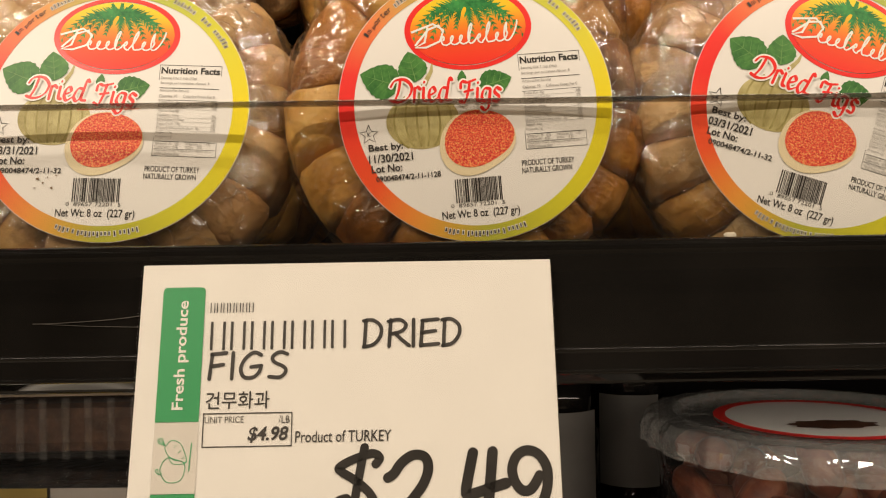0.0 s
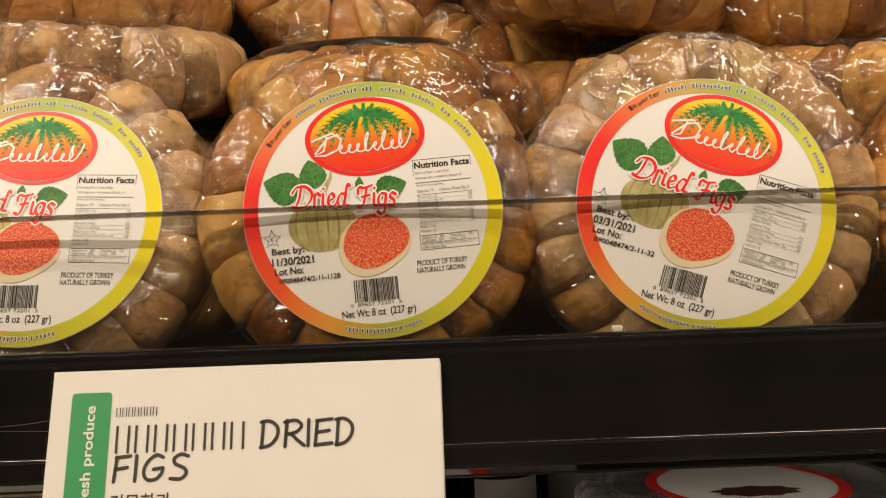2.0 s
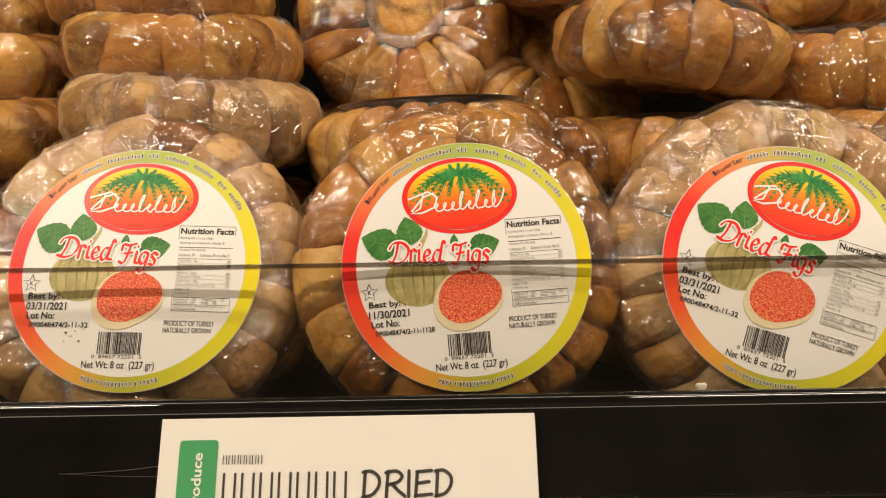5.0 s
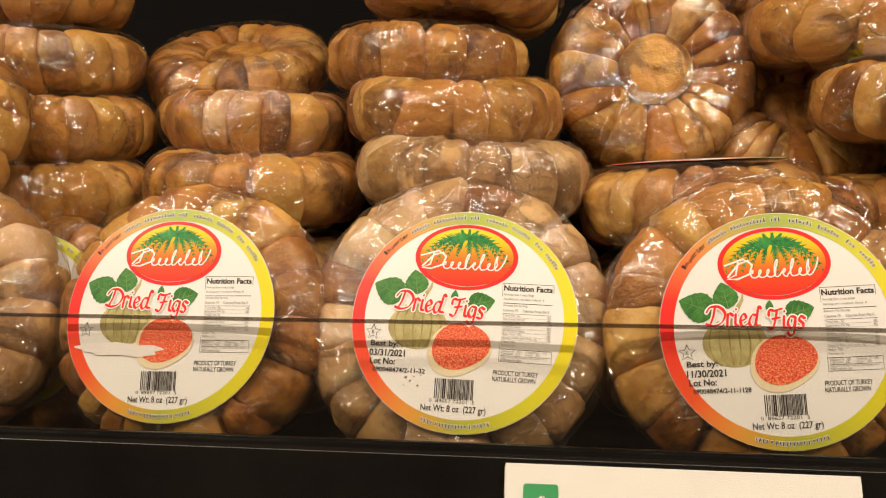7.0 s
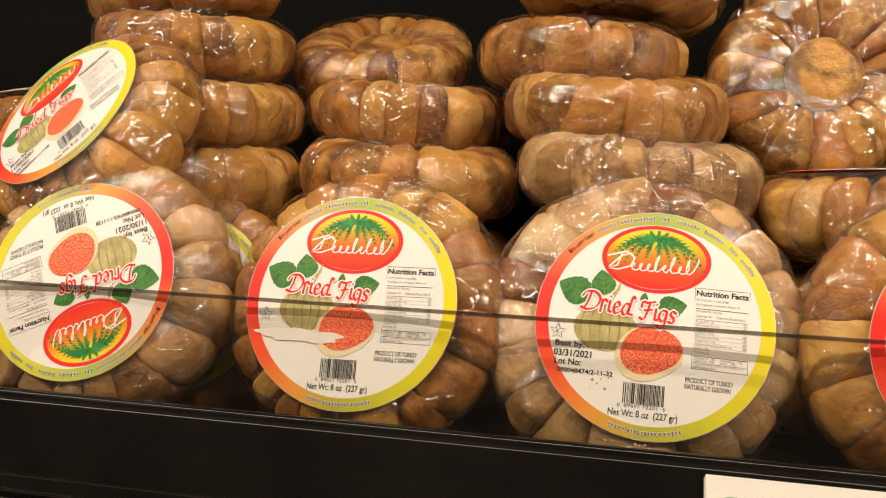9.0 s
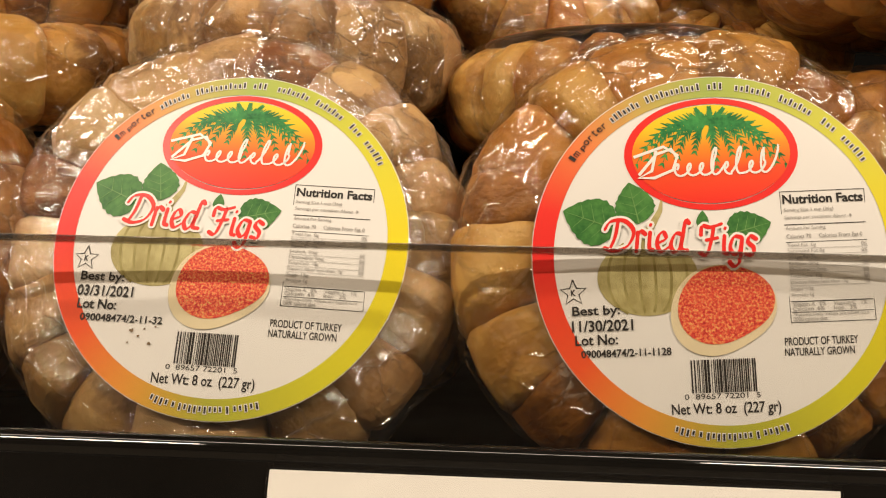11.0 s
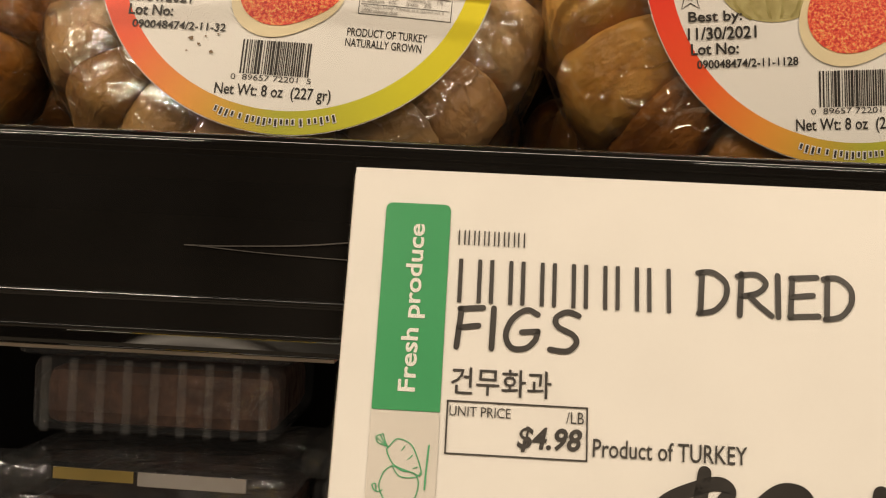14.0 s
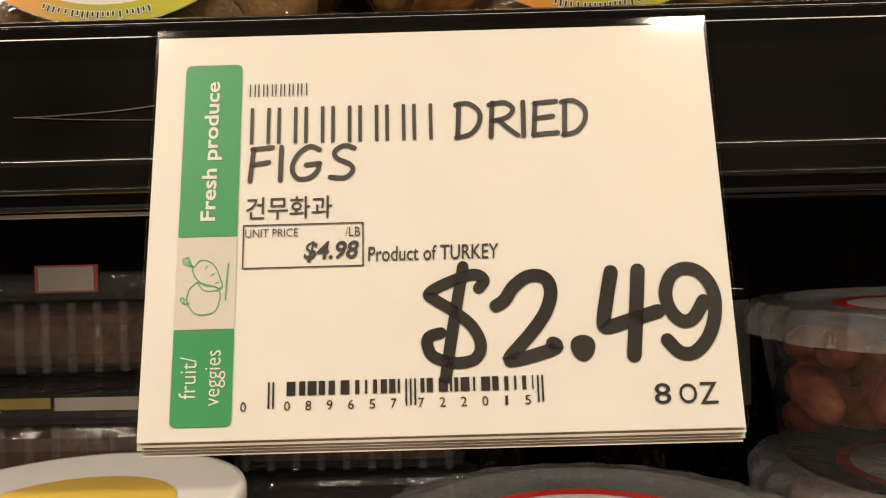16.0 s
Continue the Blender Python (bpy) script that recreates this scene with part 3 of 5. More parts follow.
RAIL = [(0.2845, 1.2975), (0.2824, 1.2990)] + arc(0.2791, 1.3017, 0.0032, 0, 196, 90) + [(0.2762, 1.2998), (0.2757, 1.2994), (0.2753, 1.2940)] \
    + [(0.2736, 1.2860), (0.2721, 1.2750), (0.2716, 1.2693)] + arc(0.2714, 1.2681, 0.0007, 100, 230, 48) + [(0.2712, 1.2671), (0.2704, 1.2618)] \
    + arc(0.2701, 1.2608, 0.0007, 100, 230, 48) + [(0.2704, 1.2600), (0.2736, 1.2574)] + arc(0.2750, 1.2571, 0.0010, 200, 270, 5) + [(0.2764, 1.2560), (0.2845, 1.2564)]
v, f = extrude_profile(RAIL, -1.6, 1.4, 1)
rail = tagged(new("price_rail", mesh("price_rail", v, f, False, (BLACK,))), "glossy black plastic price rail along the shelf front", "price rail", kind="structure")
v, f = extrude_profile([(y, z - 0.19) for y, z in RAIL], -1.6, 1.4, 1)
low = tagged(new("lower_price_rail", mesh("lower_price_rail", v, f, False, (BLACK,))), "glossy black plastic price rail of the lower shelf", "price rail", kind="structure")

# two thin pale strokes that open into a V beside the sign
scuff = Print().brush([(-0.1330, 1.2796), (-0.1250, 1.2797), (-0.1080, 1.2806), (-0.0970, 1.2818)], 0.00030).brush([(-0.1300, 1.2795), (-0.1150, 1.2786), (-0.0970, 1.2780)], 0.00022)
part("scuff", scuff.mesh("scuff", V_LINE, lambda x, z: (x, 0.2736 - (1.2860 - z) * 0.136 - 0.0004, z)), rail, "thin pale V-shaped line on the rail")

# clear front guard: a pane with a dull cut edge on top
guard = thing("front_guard", pose(0, 0.2815, 1.2995, -5.2), "clear acrylic guard standing along the shelf front", "shelf guard")
part("pane", bm_mesh("pane", box(-1.59, 1.39, -0.0009, 0.0009, 0, 0.0535), ACRYLIC), guard)
part("cut_edge", bm_mesh("cut_edge", box(-1.59, 1.39, -0.0012, 0.0016, 0.0538, 0.0555, 0.0003), ACRYLIC_EDGE), guard, "dull grey cut edge of the pane")


# ---- rings of dried figs in crinkled film ----
HALF, LABEL_Z = 0.0220, 0.0257


def fig_mesh(seed):
    """One fig pressed between its neighbours into a blunt wedge; x runs outwards, y along the ring."""
    rng = random.Random(seed)
    rows, cols = 16, 24
    verts, faces = [], []
    q = 0.82 + 0.12 * rng.random()
    flat = 0.32 + 0.15 * rng.random()
    lump = Vector((rng.random() * 9, rng.random() * 9, rng.random() * 9))
    slant = rng.uniform(-0.0035, 0.0045)
    bow = rng.uniform(-0.0030, 0.0030)

    def sp(v, e):
        return math.copysign(abs(v) ** e, v)

    for i in range(rows + 1):
        th = math.pi * i / rows
        for j in range(cols):
            ph = 2 * math.pi * j / cols
            px, py, pz = sp(math.sin(th) * math.cos(ph), q), sp(math.sin(th) * math.sin(ph), flat), sp(math.cos(th), q)
            r = 0.0412 + px * 0.0238
            half = r * 0.246
            z = pz * HALF * (0.96 + 0.04 * px) * (1 - 0.07 * py * py)
            p = Vector((r - 0.0016 * py * py * (px > 0) * px, py * half + slant * pz + bow * pz * pz, z))
            d = noise.noise(p * 55 + lump) * 0.0024 + noise.noise(Vector((p.x, p.y * 0.7, p.z)) * 150 + lump) * 0.0014
            p += Vector((px, py * 0.4, pz)).normalized() * d
            verts.append(p)
    for i in range(rows):
        for j in range(cols):
            k = (j + 1) % cols
            faces.append((i * cols + j, (i + 1) * cols + j, (i + 1) * cols + k, i * cols + k))
    return mesh("fig", verts, faces, True, ())


def middle_fig_mesh(seed):
    """The fig pressed flat over the middle of the ring, with a dimple and its stalk end."""
    lump = Vector((seed * 1.7, 3.1, 0.4))
    prof = [(0.0001, 0.0042), (0.0014, 0.0050), (0.0022, 0.0040), (0.004, 0.0034), (0.009, 0.0046), (0.015, 0.0050), (0.020, 0.0036), (0.0228, 0.0), (0.0225, -0.004), (0.018, -0.007), (0.0001, -0.008)]
    v, f = lathe(prof, 36, lambda a, i: 1 + 0.05 * noise.noise(Vector((math.cos(a) * 2, math.sin(a) * 2, 0)) + lump))
    v = [(x, y, z + 0.0009 * noise.noise(Vector((x * 140, y * 140, 0)) + lump)) for x, y, z in v]
    return mesh("middle_fig", v, f, True, ())


def film_mesh(seed, count, crush):
    """Crinkled film drawn tight round the ring: flat facets of uneven size that meet in sharp folds."""
    rng = random.Random(seed)
    lump = Vector((rng.random() * 9, rng.random() * 9, 0))
    prof = [(0.0001, 0.0180), (0.013, 0.0190), (0.024, 0.0212), (0.033, 0.0230)]
    prof += [(0.0415 + 0.0243 * math.copysign(abs(math.cos(radians(b))) ** 0.92, math.cos(radians(b))), 0.0234 * math.sin(radians(b)) ** 0.92) for b in (92, 80, 70, 60, 51, 42, 33, 24, 15, 5)]
    prof = prof + [(r, -z) for r, z in prof[::-1]]
    seg = 66
    verts, faces = [], []
    n = len(prof)
    for j in range(seg):
        for i, (r, z) in enumerate(prof):
            free = max(0.0, min(1.0, (r - 0.046) / 0.008))
            a = 2 * math.pi * (j + (0.5 if i % 2 else 0.0) + 0.55 * (rng.random() - 0.5) * free) / seg
            tube = math.atan2(z, r - 0.0415) + 0.09 * (rng.random() - 0.5) * free
            reach = math.hypot(z, r - 0.0415)
            fold = noise.noise(Vector((math.cos(a) * 0.06, math.sin(a) * 0.06, z)) * 70 + lump)
            d = free * (0.0006 * math.cos(count * a) + 0.0011 * fold + crush * (rng.random() - 0.5))
            if i in range(4, n - 4):
                r, z = 0.0415 + (reach + d) * math.cos(tube), (reach + d) * math.sin(tube)
            verts.append((r * math.cos(a), r * math.sin(a), z))
    for j in range(seg):
        k = (j + 1) % seg
        for i in range(n - 1):
            p, q, t, u = j * n + i, k * n + i, k * n + i + 1, j * n + i + 1
            faces += [(p, q, u), (q, t, u)] if i % 2 else [(p, q, t), (p, t, u)]
    return mesh("film", verts, faces, False, (FILM,))


FIG_SHAPES = [fig_mesh(s) for s in range(9)]
FIG_PALE_SHAPES = [me.copy() for me in FIG_SHAPES]
FIG_DARK_SHAPES = [me.copy() for me in FIG_SHAPES[:3]]
for me in FIG_DARK_SHAPES:
    me.materials.append(FIG_DARK)
MIDDLES = [middle_fig_mesh(s) for s in range(2)]
MIDDLES_PALE = [me.copy() for me in MIDDLES]
for me in FIG_SHAPES + MIDDLES:
    me.materials.append(FIG)
for me in FIG_PALE_SHAPES + MIDDLES_PALE:
    me.materials.append(FIG_PALE)
FILMS = [film_mesh(s, 17 + s % 3, 0.0011) for s in range(4)]
FILMS_MILKY = [film_mesh(s + 9, 17 + s % 3, 0.0016) for s in range(4)]
for me in FILMS_MILKY:
    me.materials[0] = FILM_MILKY

# ---- the round label: printed shapes on a gently domed disc ----
UNIT = 1 / 4400.0
SPIN = radians(-4)


def P(px, py):
    dx, dy = (px - 905) * UNIT, (530 - py) * UNIT
    return dx * math.cos(SPIN) - dy * math.sin(SPIN), dx * math.sin(SPIN) + dy * math.cos(SPIN)


def B(x0, y0, x1, y1):
    cx, cy = P((x0 + x1) / 2, (y0 + y1) / 2)
    w, h = (x1 - x0) * UNIT / 2, (y1 - y0) * UNIT / 2
    return cx - w, cy - h, cx + w, cy + h


def on_label(lift):
    def place(x, y):
        r2 = (x * x + y * y) / 0.0495 ** 2
        sag = 0.0019 * r2 + 0.0003 * math.sin(x * 95 + 1) * math.sin(y * 80 + 0.4) * min(1, r2 * 1.5)
        return x, y, LABEL_Z - sag + lift
    return place


LAYER = 0.00013


def leaf(pr, cx, cy, length, width, turn):
    c, s = math.cos(turn), math.sin(turn)
    pts = []
    for t in np.linspace(0, 1, 16):
        pts.append((t, 0.5 * math.sin(math.pi * t ** 0.75) ** 0.85 * (1 + 0.05 * math.sin(t * 45))))
    for t in np.linspace(1, 0, 16)[1:-1]:
        pts.append((t, -0.5 * math.sin(math.pi * t ** 0.75) ** 0.85 * (1 + 0.05 * math.sin(t * 41))))
    pr.poly([(cx + (u - 0.5) * length * c - v * width * s, cy + (u - 0.5) * length * s + v * width * c) for u, v in pts])


def arc_bars(pr, radius, spans, height, grow=0.0):
    """Unlettered words along the border, as bars bent round the circle."""
    step = math.degrees(height * 0.72 / radius)
    rng = random.Random(3)
    for a0, a1 in spans:
        n = max(1, int(abs(a1 - a0) / step))
        for i in range(n):
            a = radians(a0 + (a1 - a0) * (i + 0.5) / n)
            r0, r1 = radius - height / 2 - grow / 2, radius + height * rng.choice((0.2, 0.2, 0.5)) + grow / 2
            pr.stroke([(r0 * math.cos(a), r0 * math.sin(a)), (r1 * math.cos(a), r1 * math.sin(a))], height * 0.30 + grow)


def label_pieces():
    out = []
    R = 0.0490
    base = Print().disc(0, 0, R, R, 0, 72, 14).mesh("paper", LABEL_WHITE, on_label(0))
    out.append(("border", "multicoloured border from red through yellow to green", Print().disc(0, 0, R - 0.0002, R - 0.0002, 0.885, 96, 3).mesh("border", BAND, on_label(LAYER))))
    ex, ey = P(895, 409)
    out.append(("emblem_rim", "red oval rim", Print().disc(ex, ey, 100 * UNIT, 67 * UNIT, 0.90, 64, 2).mesh("emblem_rim", RED, on_label(LAYER))))
    out.append(("emblem", "yellow and orange oval emblem", Print().disc(ex, ey, 91 * UNIT, 59 * UNIT, 0, 64, 8).mesh("emblem", EMBLEM, on_label(LAYER * 1.5))))
    palm = Print()
    rng = random.Random(4)
    rx, ry = 91 * UNIT, 59 * UNIT
    x0, y0 = ex + 0.01 * rx, ey + 0.60 * ry
    for u, v in ((-0.95, -0.14), (-0.80, -0.06), (-0.62, -0.16), (-0.42, -0.02), (-0.20, 0.06), (0.06, -0.26), (0.26, 0.0), (0.46, -0.04), (0.64, -0.02), (0.80, -0.22), (0.93, -0.26), (-0.60, 0.34), (0.62, 0.34), (-0.14, 0.92), (0.03, 0.97), (0.20, 0.90)):
        tip = (ex + u * rx, ey + v * ry)
        mid = (x0 + 0.62 * (tip[0] - x0), y0 + (0.30 * abs(u) ** 0.6 if v < 0.8 else 0.15) * ry)
        pts = [((1 - t) ** 2 * x0 + 2 * t * (1 - t) * mid[0] + t * t * tip[0], (1 - t) ** 2 * y0 + 2 * t * (1 - t) * mid[1] + t * t * tip[1]) for t in np.linspace(0, 1, 12)]
        palm.stroke(pts, 0.0009, True)
        for i in range(1, 12):
            for side in (-1, 1):
                px, py = pts[i]
                b = math.atan2(pts[i][1] - pts[i - 1][1], pts[i][0] - pts[i - 1][0]) + side * (0.55 + 0.25 * rng.random())
                ln = 0.0034 * (1.15 - i / 15) * (1 if v < 0.8 else 0.5)
                qx, qy = px + math.cos(b) * ln, py + math.sin(b) * ln
                if ((qx - ex) / rx) ** 2 + ((qy - ey) / ry) ** 2 < 0.98:
                    palm.stroke([(px, py), (qx, qy)], 0.00085, True)
    out.append(("palm_picture", "green palm fronds", palm.mesh("palm_picture", PALM, on_label(LAYER * 2))))
    word = Print()
    pts = []
    x0, y0, x1, y1 = B(815, 402, 968, 436)
    for i in range(150):
        t = i / 149
        lift = 0.95 if 0.36 < t < 0.48 or 0.58 < t < 0.70 or t > 0.88 else 0.42
        pts.append((x0 + 0.008 + (x1 - x0 - 0.008) * t + 0.0011 * math.cos(t * 52) + 0.0012 * lift * math.sin(t * 52), y0 + (y1 - y0) * (0.5 * (1 + math.sin(t * 52)) * lift + 0.04)))
    word.stroke(pts, 0.0006)
    word.stroke([(x0 + 0.004, y0 + 0.0074), (x0 + 0.0025, y0 + 0.002), (x0 - 0.001, y0 + 0.0003), (x0 + 0.003, y0 + 0.0001), (x0 + 0.008, y0 + 0.002), (x0 + 0.0095, y0 + 0.006), (x0 + 0.006, y0 + 0.0085), (x0 - 0.002, y0 + 0.006)], 0.0008)
    word.stroke([(x0 - 0.001, y0 + 0.001), (x0 + 0.004, y0 + 0.0065), (x0 + 0.008, y0 + 0.0078), (x0 + 0.0095, y0 + 0.005)], 0.0008)
    out.append(("emblem_word", "white script-like flourish", word.mesh("emblem_word", WHITE_INK, on_label(LAYER * 3))))
    lv = Print()
    for px, py, ln, wd, tu in ((756, 491, 66, 56, 2.75), (806, 470, 50, 46, 1.75), (936, 497, 54, 44, 0.25), (884, 488, 22, 14, 1.5)):
        cx, cy = P(px, py)
        leaf(lv, cx, cy, ln * UNIT, wd * UNIT, tu)
    out.append(("leaf_picture", "printed green fig leaves", lv.mesh("leaf_picture", LEAF, on_label(LAYER * 1.6))))
    vein = Print()
    for px, py, ln, wd, tu in ((756, 491, 66, 56, 2.75), (806, 470, 50, 46, 1.75), (936, 497, 54, 44, 0.25)):
        cx, cy = P(px, py)
        c, q = math.cos(tu), math.sin(tu)
        vein.stroke([(cx + u * ln * UNIT * c, cy + u * ln * UNIT * q) for u in np.linspace(-0.48, 0.45, 6)], 0.0004, True)
        for u in (-0.28, -0.08, 0.12):
            for side in (-1, 1):
                vein.stroke([(cx + (u + 0.16 * t) * ln * UNIT * c - side * 0.34 * t * wd * UNIT * q, cy + (u + 0.16 * t) * ln * UNIT * q + side * 0.34 * t * wd * UNIT * c) for t in (0, 0.5, 1)], 0.00022, True)
    out.append(("leaf_vein", "lighter veins of the printed leaves", vein.mesh("leaf_vein", VEIN, on_label(LAYER * 2.2))))
    whole = Print()
    cx, cy = P(822, 556)
    whole.disc(cx, cy, 57 * UNIT, 44 * UNIT, 0, 40, 6)
    whole.stroke([P(828, 520), P(824, 500), P(836, 478), P(838, 464)], 13 * UNIT, True)
    out.append(("whole_fig_picture", "printed green fig", whole.mesh("whole_fig_picture", FIG_PRINT, on_label(LAYER))))
    stripe = Print()
    for k in range(6):
        u = -0.8 + 1.6 * k / 5
        stripe.stroke([(cx + 56 * UNIT * u * math.cos(q) ** 0.6, cy + 43 * UNIT * math.sin(q)) for q in np.linspace(-1.2, 1.2, 9)], 0.0007)
    out.append(("fig_stripes", "darker stripes of the printed fig", stripe.mesh("fig_stripes", OLIVE, on_label(LAYER * 1.5))))
    cx, cy = P(905, 590)
    cut = Print().disc(cx, cy, 58 * UNIT, 52 * UNIT, 0, 44, 6, lambda a: 1 + 0.07 * math.cos(a * 2 - 1.2) + 0.04 * math.cos(3 * a))
    out.append(("cut_fig_rim", "cream rind of the printed cut fig", cut.mesh("cut_fig_rim", CREAM, on_label(LAYER * 2.2))))
    cx, cy = P(908, 584)
    pulp = Print().disc(cx, cy, 53 * UNIT, 45 * UNIT, 0, 44, 6, lambda a: 1 + 0.07 * math.cos(a * 2 - 1.2) + 0.04 * math.cos(3 * a))
    out.append(("cut_fig_picture", "printed red fig pulp", pulp.mesh("cut_fig_picture", PULP, on_label(LAYER * 3))))
    words = (("D", 772, 806), ("r", 806, 819), ("i", 820, 829), ("e", 830, 845), ("d", 846, 866), ("F", 882, 905), ("i", 904, 913), ("g", 912, 931), ("s", 930, 945))
    halo, title = Print(), Print()
    for char, a, b in words:
        drop = 2 if a > 870 else 0
        x0, y0, x1, y1 = B(a, 491 + drop, b, 526 + drop)
        title.letter(char, x0, y0, x1, y1, 0.00125, SCRIPT, 0.7)
        halo.letter(char, x0, y0, x1, y1, 0.00125, SCRIPT, 0.7, 0.00062)
    out.append(("title_halo", "white outline of the title", halo.mesh("title_halo", WHITE_INK, on_label(LAYER * 3.6))))
    out.append(("title", "red slanted script title", title.mesh("title", RED, on_label(LAYER * 4.4))))
    nut = Print()
    x0, y0, x1, y1 = B(977, 449, 1074, 600)
    w = 0.00016
    nut.rect(x0, y0, x1, y0 + w, 0, 3).rect(x0, y1 - w, x1, y1, 0, 3).rect(x0, y0, x0 + w, y1).rect(x1 - w, y0, x1, y1)
    nut.text("Nutrition Facts", x0 + 0.0006, y1 - 0.0034, x1 - 0.0006, y1 - 0.0009, 0.03)
    h = y1 - y0
    for f, thick in ((0.262, 1.8), (0.395, 1.2), (0.845, 1.8), (0.925, 1.2)):
        nut.rect(x0 + 0.0005, y1 - f * h, x1 - 0.0005, y1 - f * h + w * thick * 0.7, 0, 3)
    out.append(("nutrition_panel", "black outlined nutrition panel", nut.mesh("nutrition_panel", INK, on_label(LAYER))))
    fine = Print()
    facts = ((0.165, "Serving Size 1 cup (36g)", 0.62, ""), (0.222, "Servings per container About  8", 0.84, ""), (0.305, "Amount Per Serving", 0.5, ""), (0.365, "Calories 70     Calories From Fat 0", 0.95, ""),
             (0.435, "Total Fat  0g", 0.36, "0%"), (0.482, "Saturated Fat 0g", 0.46, "0%"), (0.529, "Trans Fat 0g", 0.36, ""), (0.576, "Sodium  5mg", 0.37, "0%"), (0.623, "Cholesterol 0mg", 0.46, "0%"), (0.670, "Total Carb  18g", 0.40, "6%"),
             (0.717, "Dietary Fiber less than  3g", 0.72, "10%"), (0.764, "Sugar 13g", 0.28, ""), (0.811, "Protein 1g", 0.28, ""), (0.878, "Vitamin A   0%     Vitamin C   1%", 0.93, ""), (0.912, "Calcium  6%     Iron   3%", 0.80, ""),
             (0.957, "*Percent Daily Values are based on a", 0.95, ""), (0.988, "2000 calorie diet", 0.42, ""))
    for f, body, share, right in facts:
        low_y = y1 - f * h
        fine.text(body, x0 + 0.0007, low_y, x0 + 0.0007 + (x1 - x0 - 0.0014) * share, low_y + 0.00112, 0.012)
        if right:
            fine.text(right, x1 - 0.0023, low_y, x1 - 0.0008, low_y + 0.0010, 0.012)
            fine.rect(x0 + 0.0006, low_y - 0.00030, x1 - 0.0006, low_y - 0.00020, 0, 3)
    out.append(("fine_print", "small grey print", fine.mesh("fine_print", INK_GREY, on_label(LAYER * 1.8))))
    spans = [(124.5, 113), (111, 92), (90, 84.5), (81, 68.5), (66, 54), (50.5, 44.5), (42, 31)]
    edge, line = Print(), Print()
    arc_bars(edge, 0.0462, spans, 0.0018, 0.00045)
    arc_bars(line, 0.0462, spans, 0.0018)
    for k, char in enumerate("Importer"):
        a = radians(142.5 - 2.05 * (k + (0.5 if k > 1 else 0)))
        part_word = Print().text(char, -0.0005 if char in "Iitr" else -0.00075, 0, 0.0005 if char in "Iitr" else 0.00075, 0.0020 if char in "It" else 0.00145, 0.01)
        c, q = math.cos(a - math.pi / 2), math.sin(a - math.pi / 2)
        base_r = 0.0453 - (0.0005 if char == "p" else 0)
        moved = [(base_r * math.cos(a) + u * c - v * q, base_r * math.sin(a) + u * q + v * c) for u, v in part_word.v]
        n = len(line.v)
        line.v += moved
        line.f += [tuple(n + i for i in face) for face in part_word.f]
    web = [(251, 258), (259, 260), (261, 276), (277, 278), (279, 288)]
    arc_bars(line, 0.0461, web, 0.0017)
    arc_bars(edge, 0.0461, web, 0.0017, 0.00045)
    out.append(("border_halo", "white outline of the border line", edge.mesh("border_halo", WHITE_INK, on_label(LAYER * 2))))
    out.append(("border_line", "dark bars and letters along the border", line.mesh("border_line", INK, on_label(LAYER * 3))))
    words = Print()
    cx, cy = P(738, 576)
    star = []
    for k in range(11):
        a = math.pi / 2 + k * math.pi / 5
        r = 0.0035 if k % 2 == 0 else 0.0015
        star.append((cx + r * math.cos(a), cy + r * math.sin(a)))
    mark = Print().stroke(star, 0.0003).text("K", cx - 0.0006, cy - 0.0008, cx + 0.0006, cy + 0.0008, 0.02)
    out.append(("star_mark", "", mark.mesh("star_mark", INK, on_label(LAYER))))
    origin = Print().text("PRODUCT OF TURKEY", *B(975, 617, 1058, 626), 0.01).text("NATURALLY GROWN", *B(975, 629, 1054, 638), 0.01)
    out.append(("origin_words", "", origin.mesh("origin_words", INK, on_label(LAYER))))
    words.text("Net Wt: 8 oz  (227 gr)", *B(850, 694, 971, 710), 0.012)
    out.append(("weight_words", "", words.mesh("weight_words", INK, on_label(LAYER))))
    bars = Print()
    x0, y0, x1, y1 = B(871, 646, 944, 683)
    rng = random.Random(5)
    x = x0
    while x < x1:
        w = rng.choice((0.00018, 0.00025, 0.0004, 0.0006))
        bars.rect(x, y0, min(x + w, x1), y1)
        x += w + rng.choice((0.00016, 0.00022, 0.0004))
    bars.text("0  89657 72201  5", *B(864, 684, 948, 690))
    out.append(("barcode", "black barcode", bars.mesh("barcode", INK, on_label(LAYER))))
    return base, out


LABEL_BASE, LABEL_PIECES = label_pieces()


def stamp(date, lot):
    pr = Print()
    pr.text("Best by:", *B(737, 590, 791, 604), 0.018).text(date, *B(737, 606, 806, 619), 0.018)
    pr.text("Lot No:", *B(741, 623, 789, 635), 0.018).text(lot, *B(748, 638, 849, 647), 0.018)
    return pr.mesh("date_stamp", INK, on_label(LAYER * 2))


STAMPS = {"nov": stamp("11/30/2021", "090048474/2-11-1128"), "mar": stamp("03/31/2021", "090048474/2-11-32")}
resid = Print()
cx, cy = P(818, 610)
resid.disc(cx, cy, 0.0170, 0.0034, 0, 40, 5, lambda a: 1 + 0.22 * math.cos(2 * a + 0.6) + 0.12 * math.sin(5 * a) + 0.07 * math.cos(11 * a))
RESIDUE_MESH = resid.mesh("torn_patch", RESIDUE, on_label(LAYER * 4))


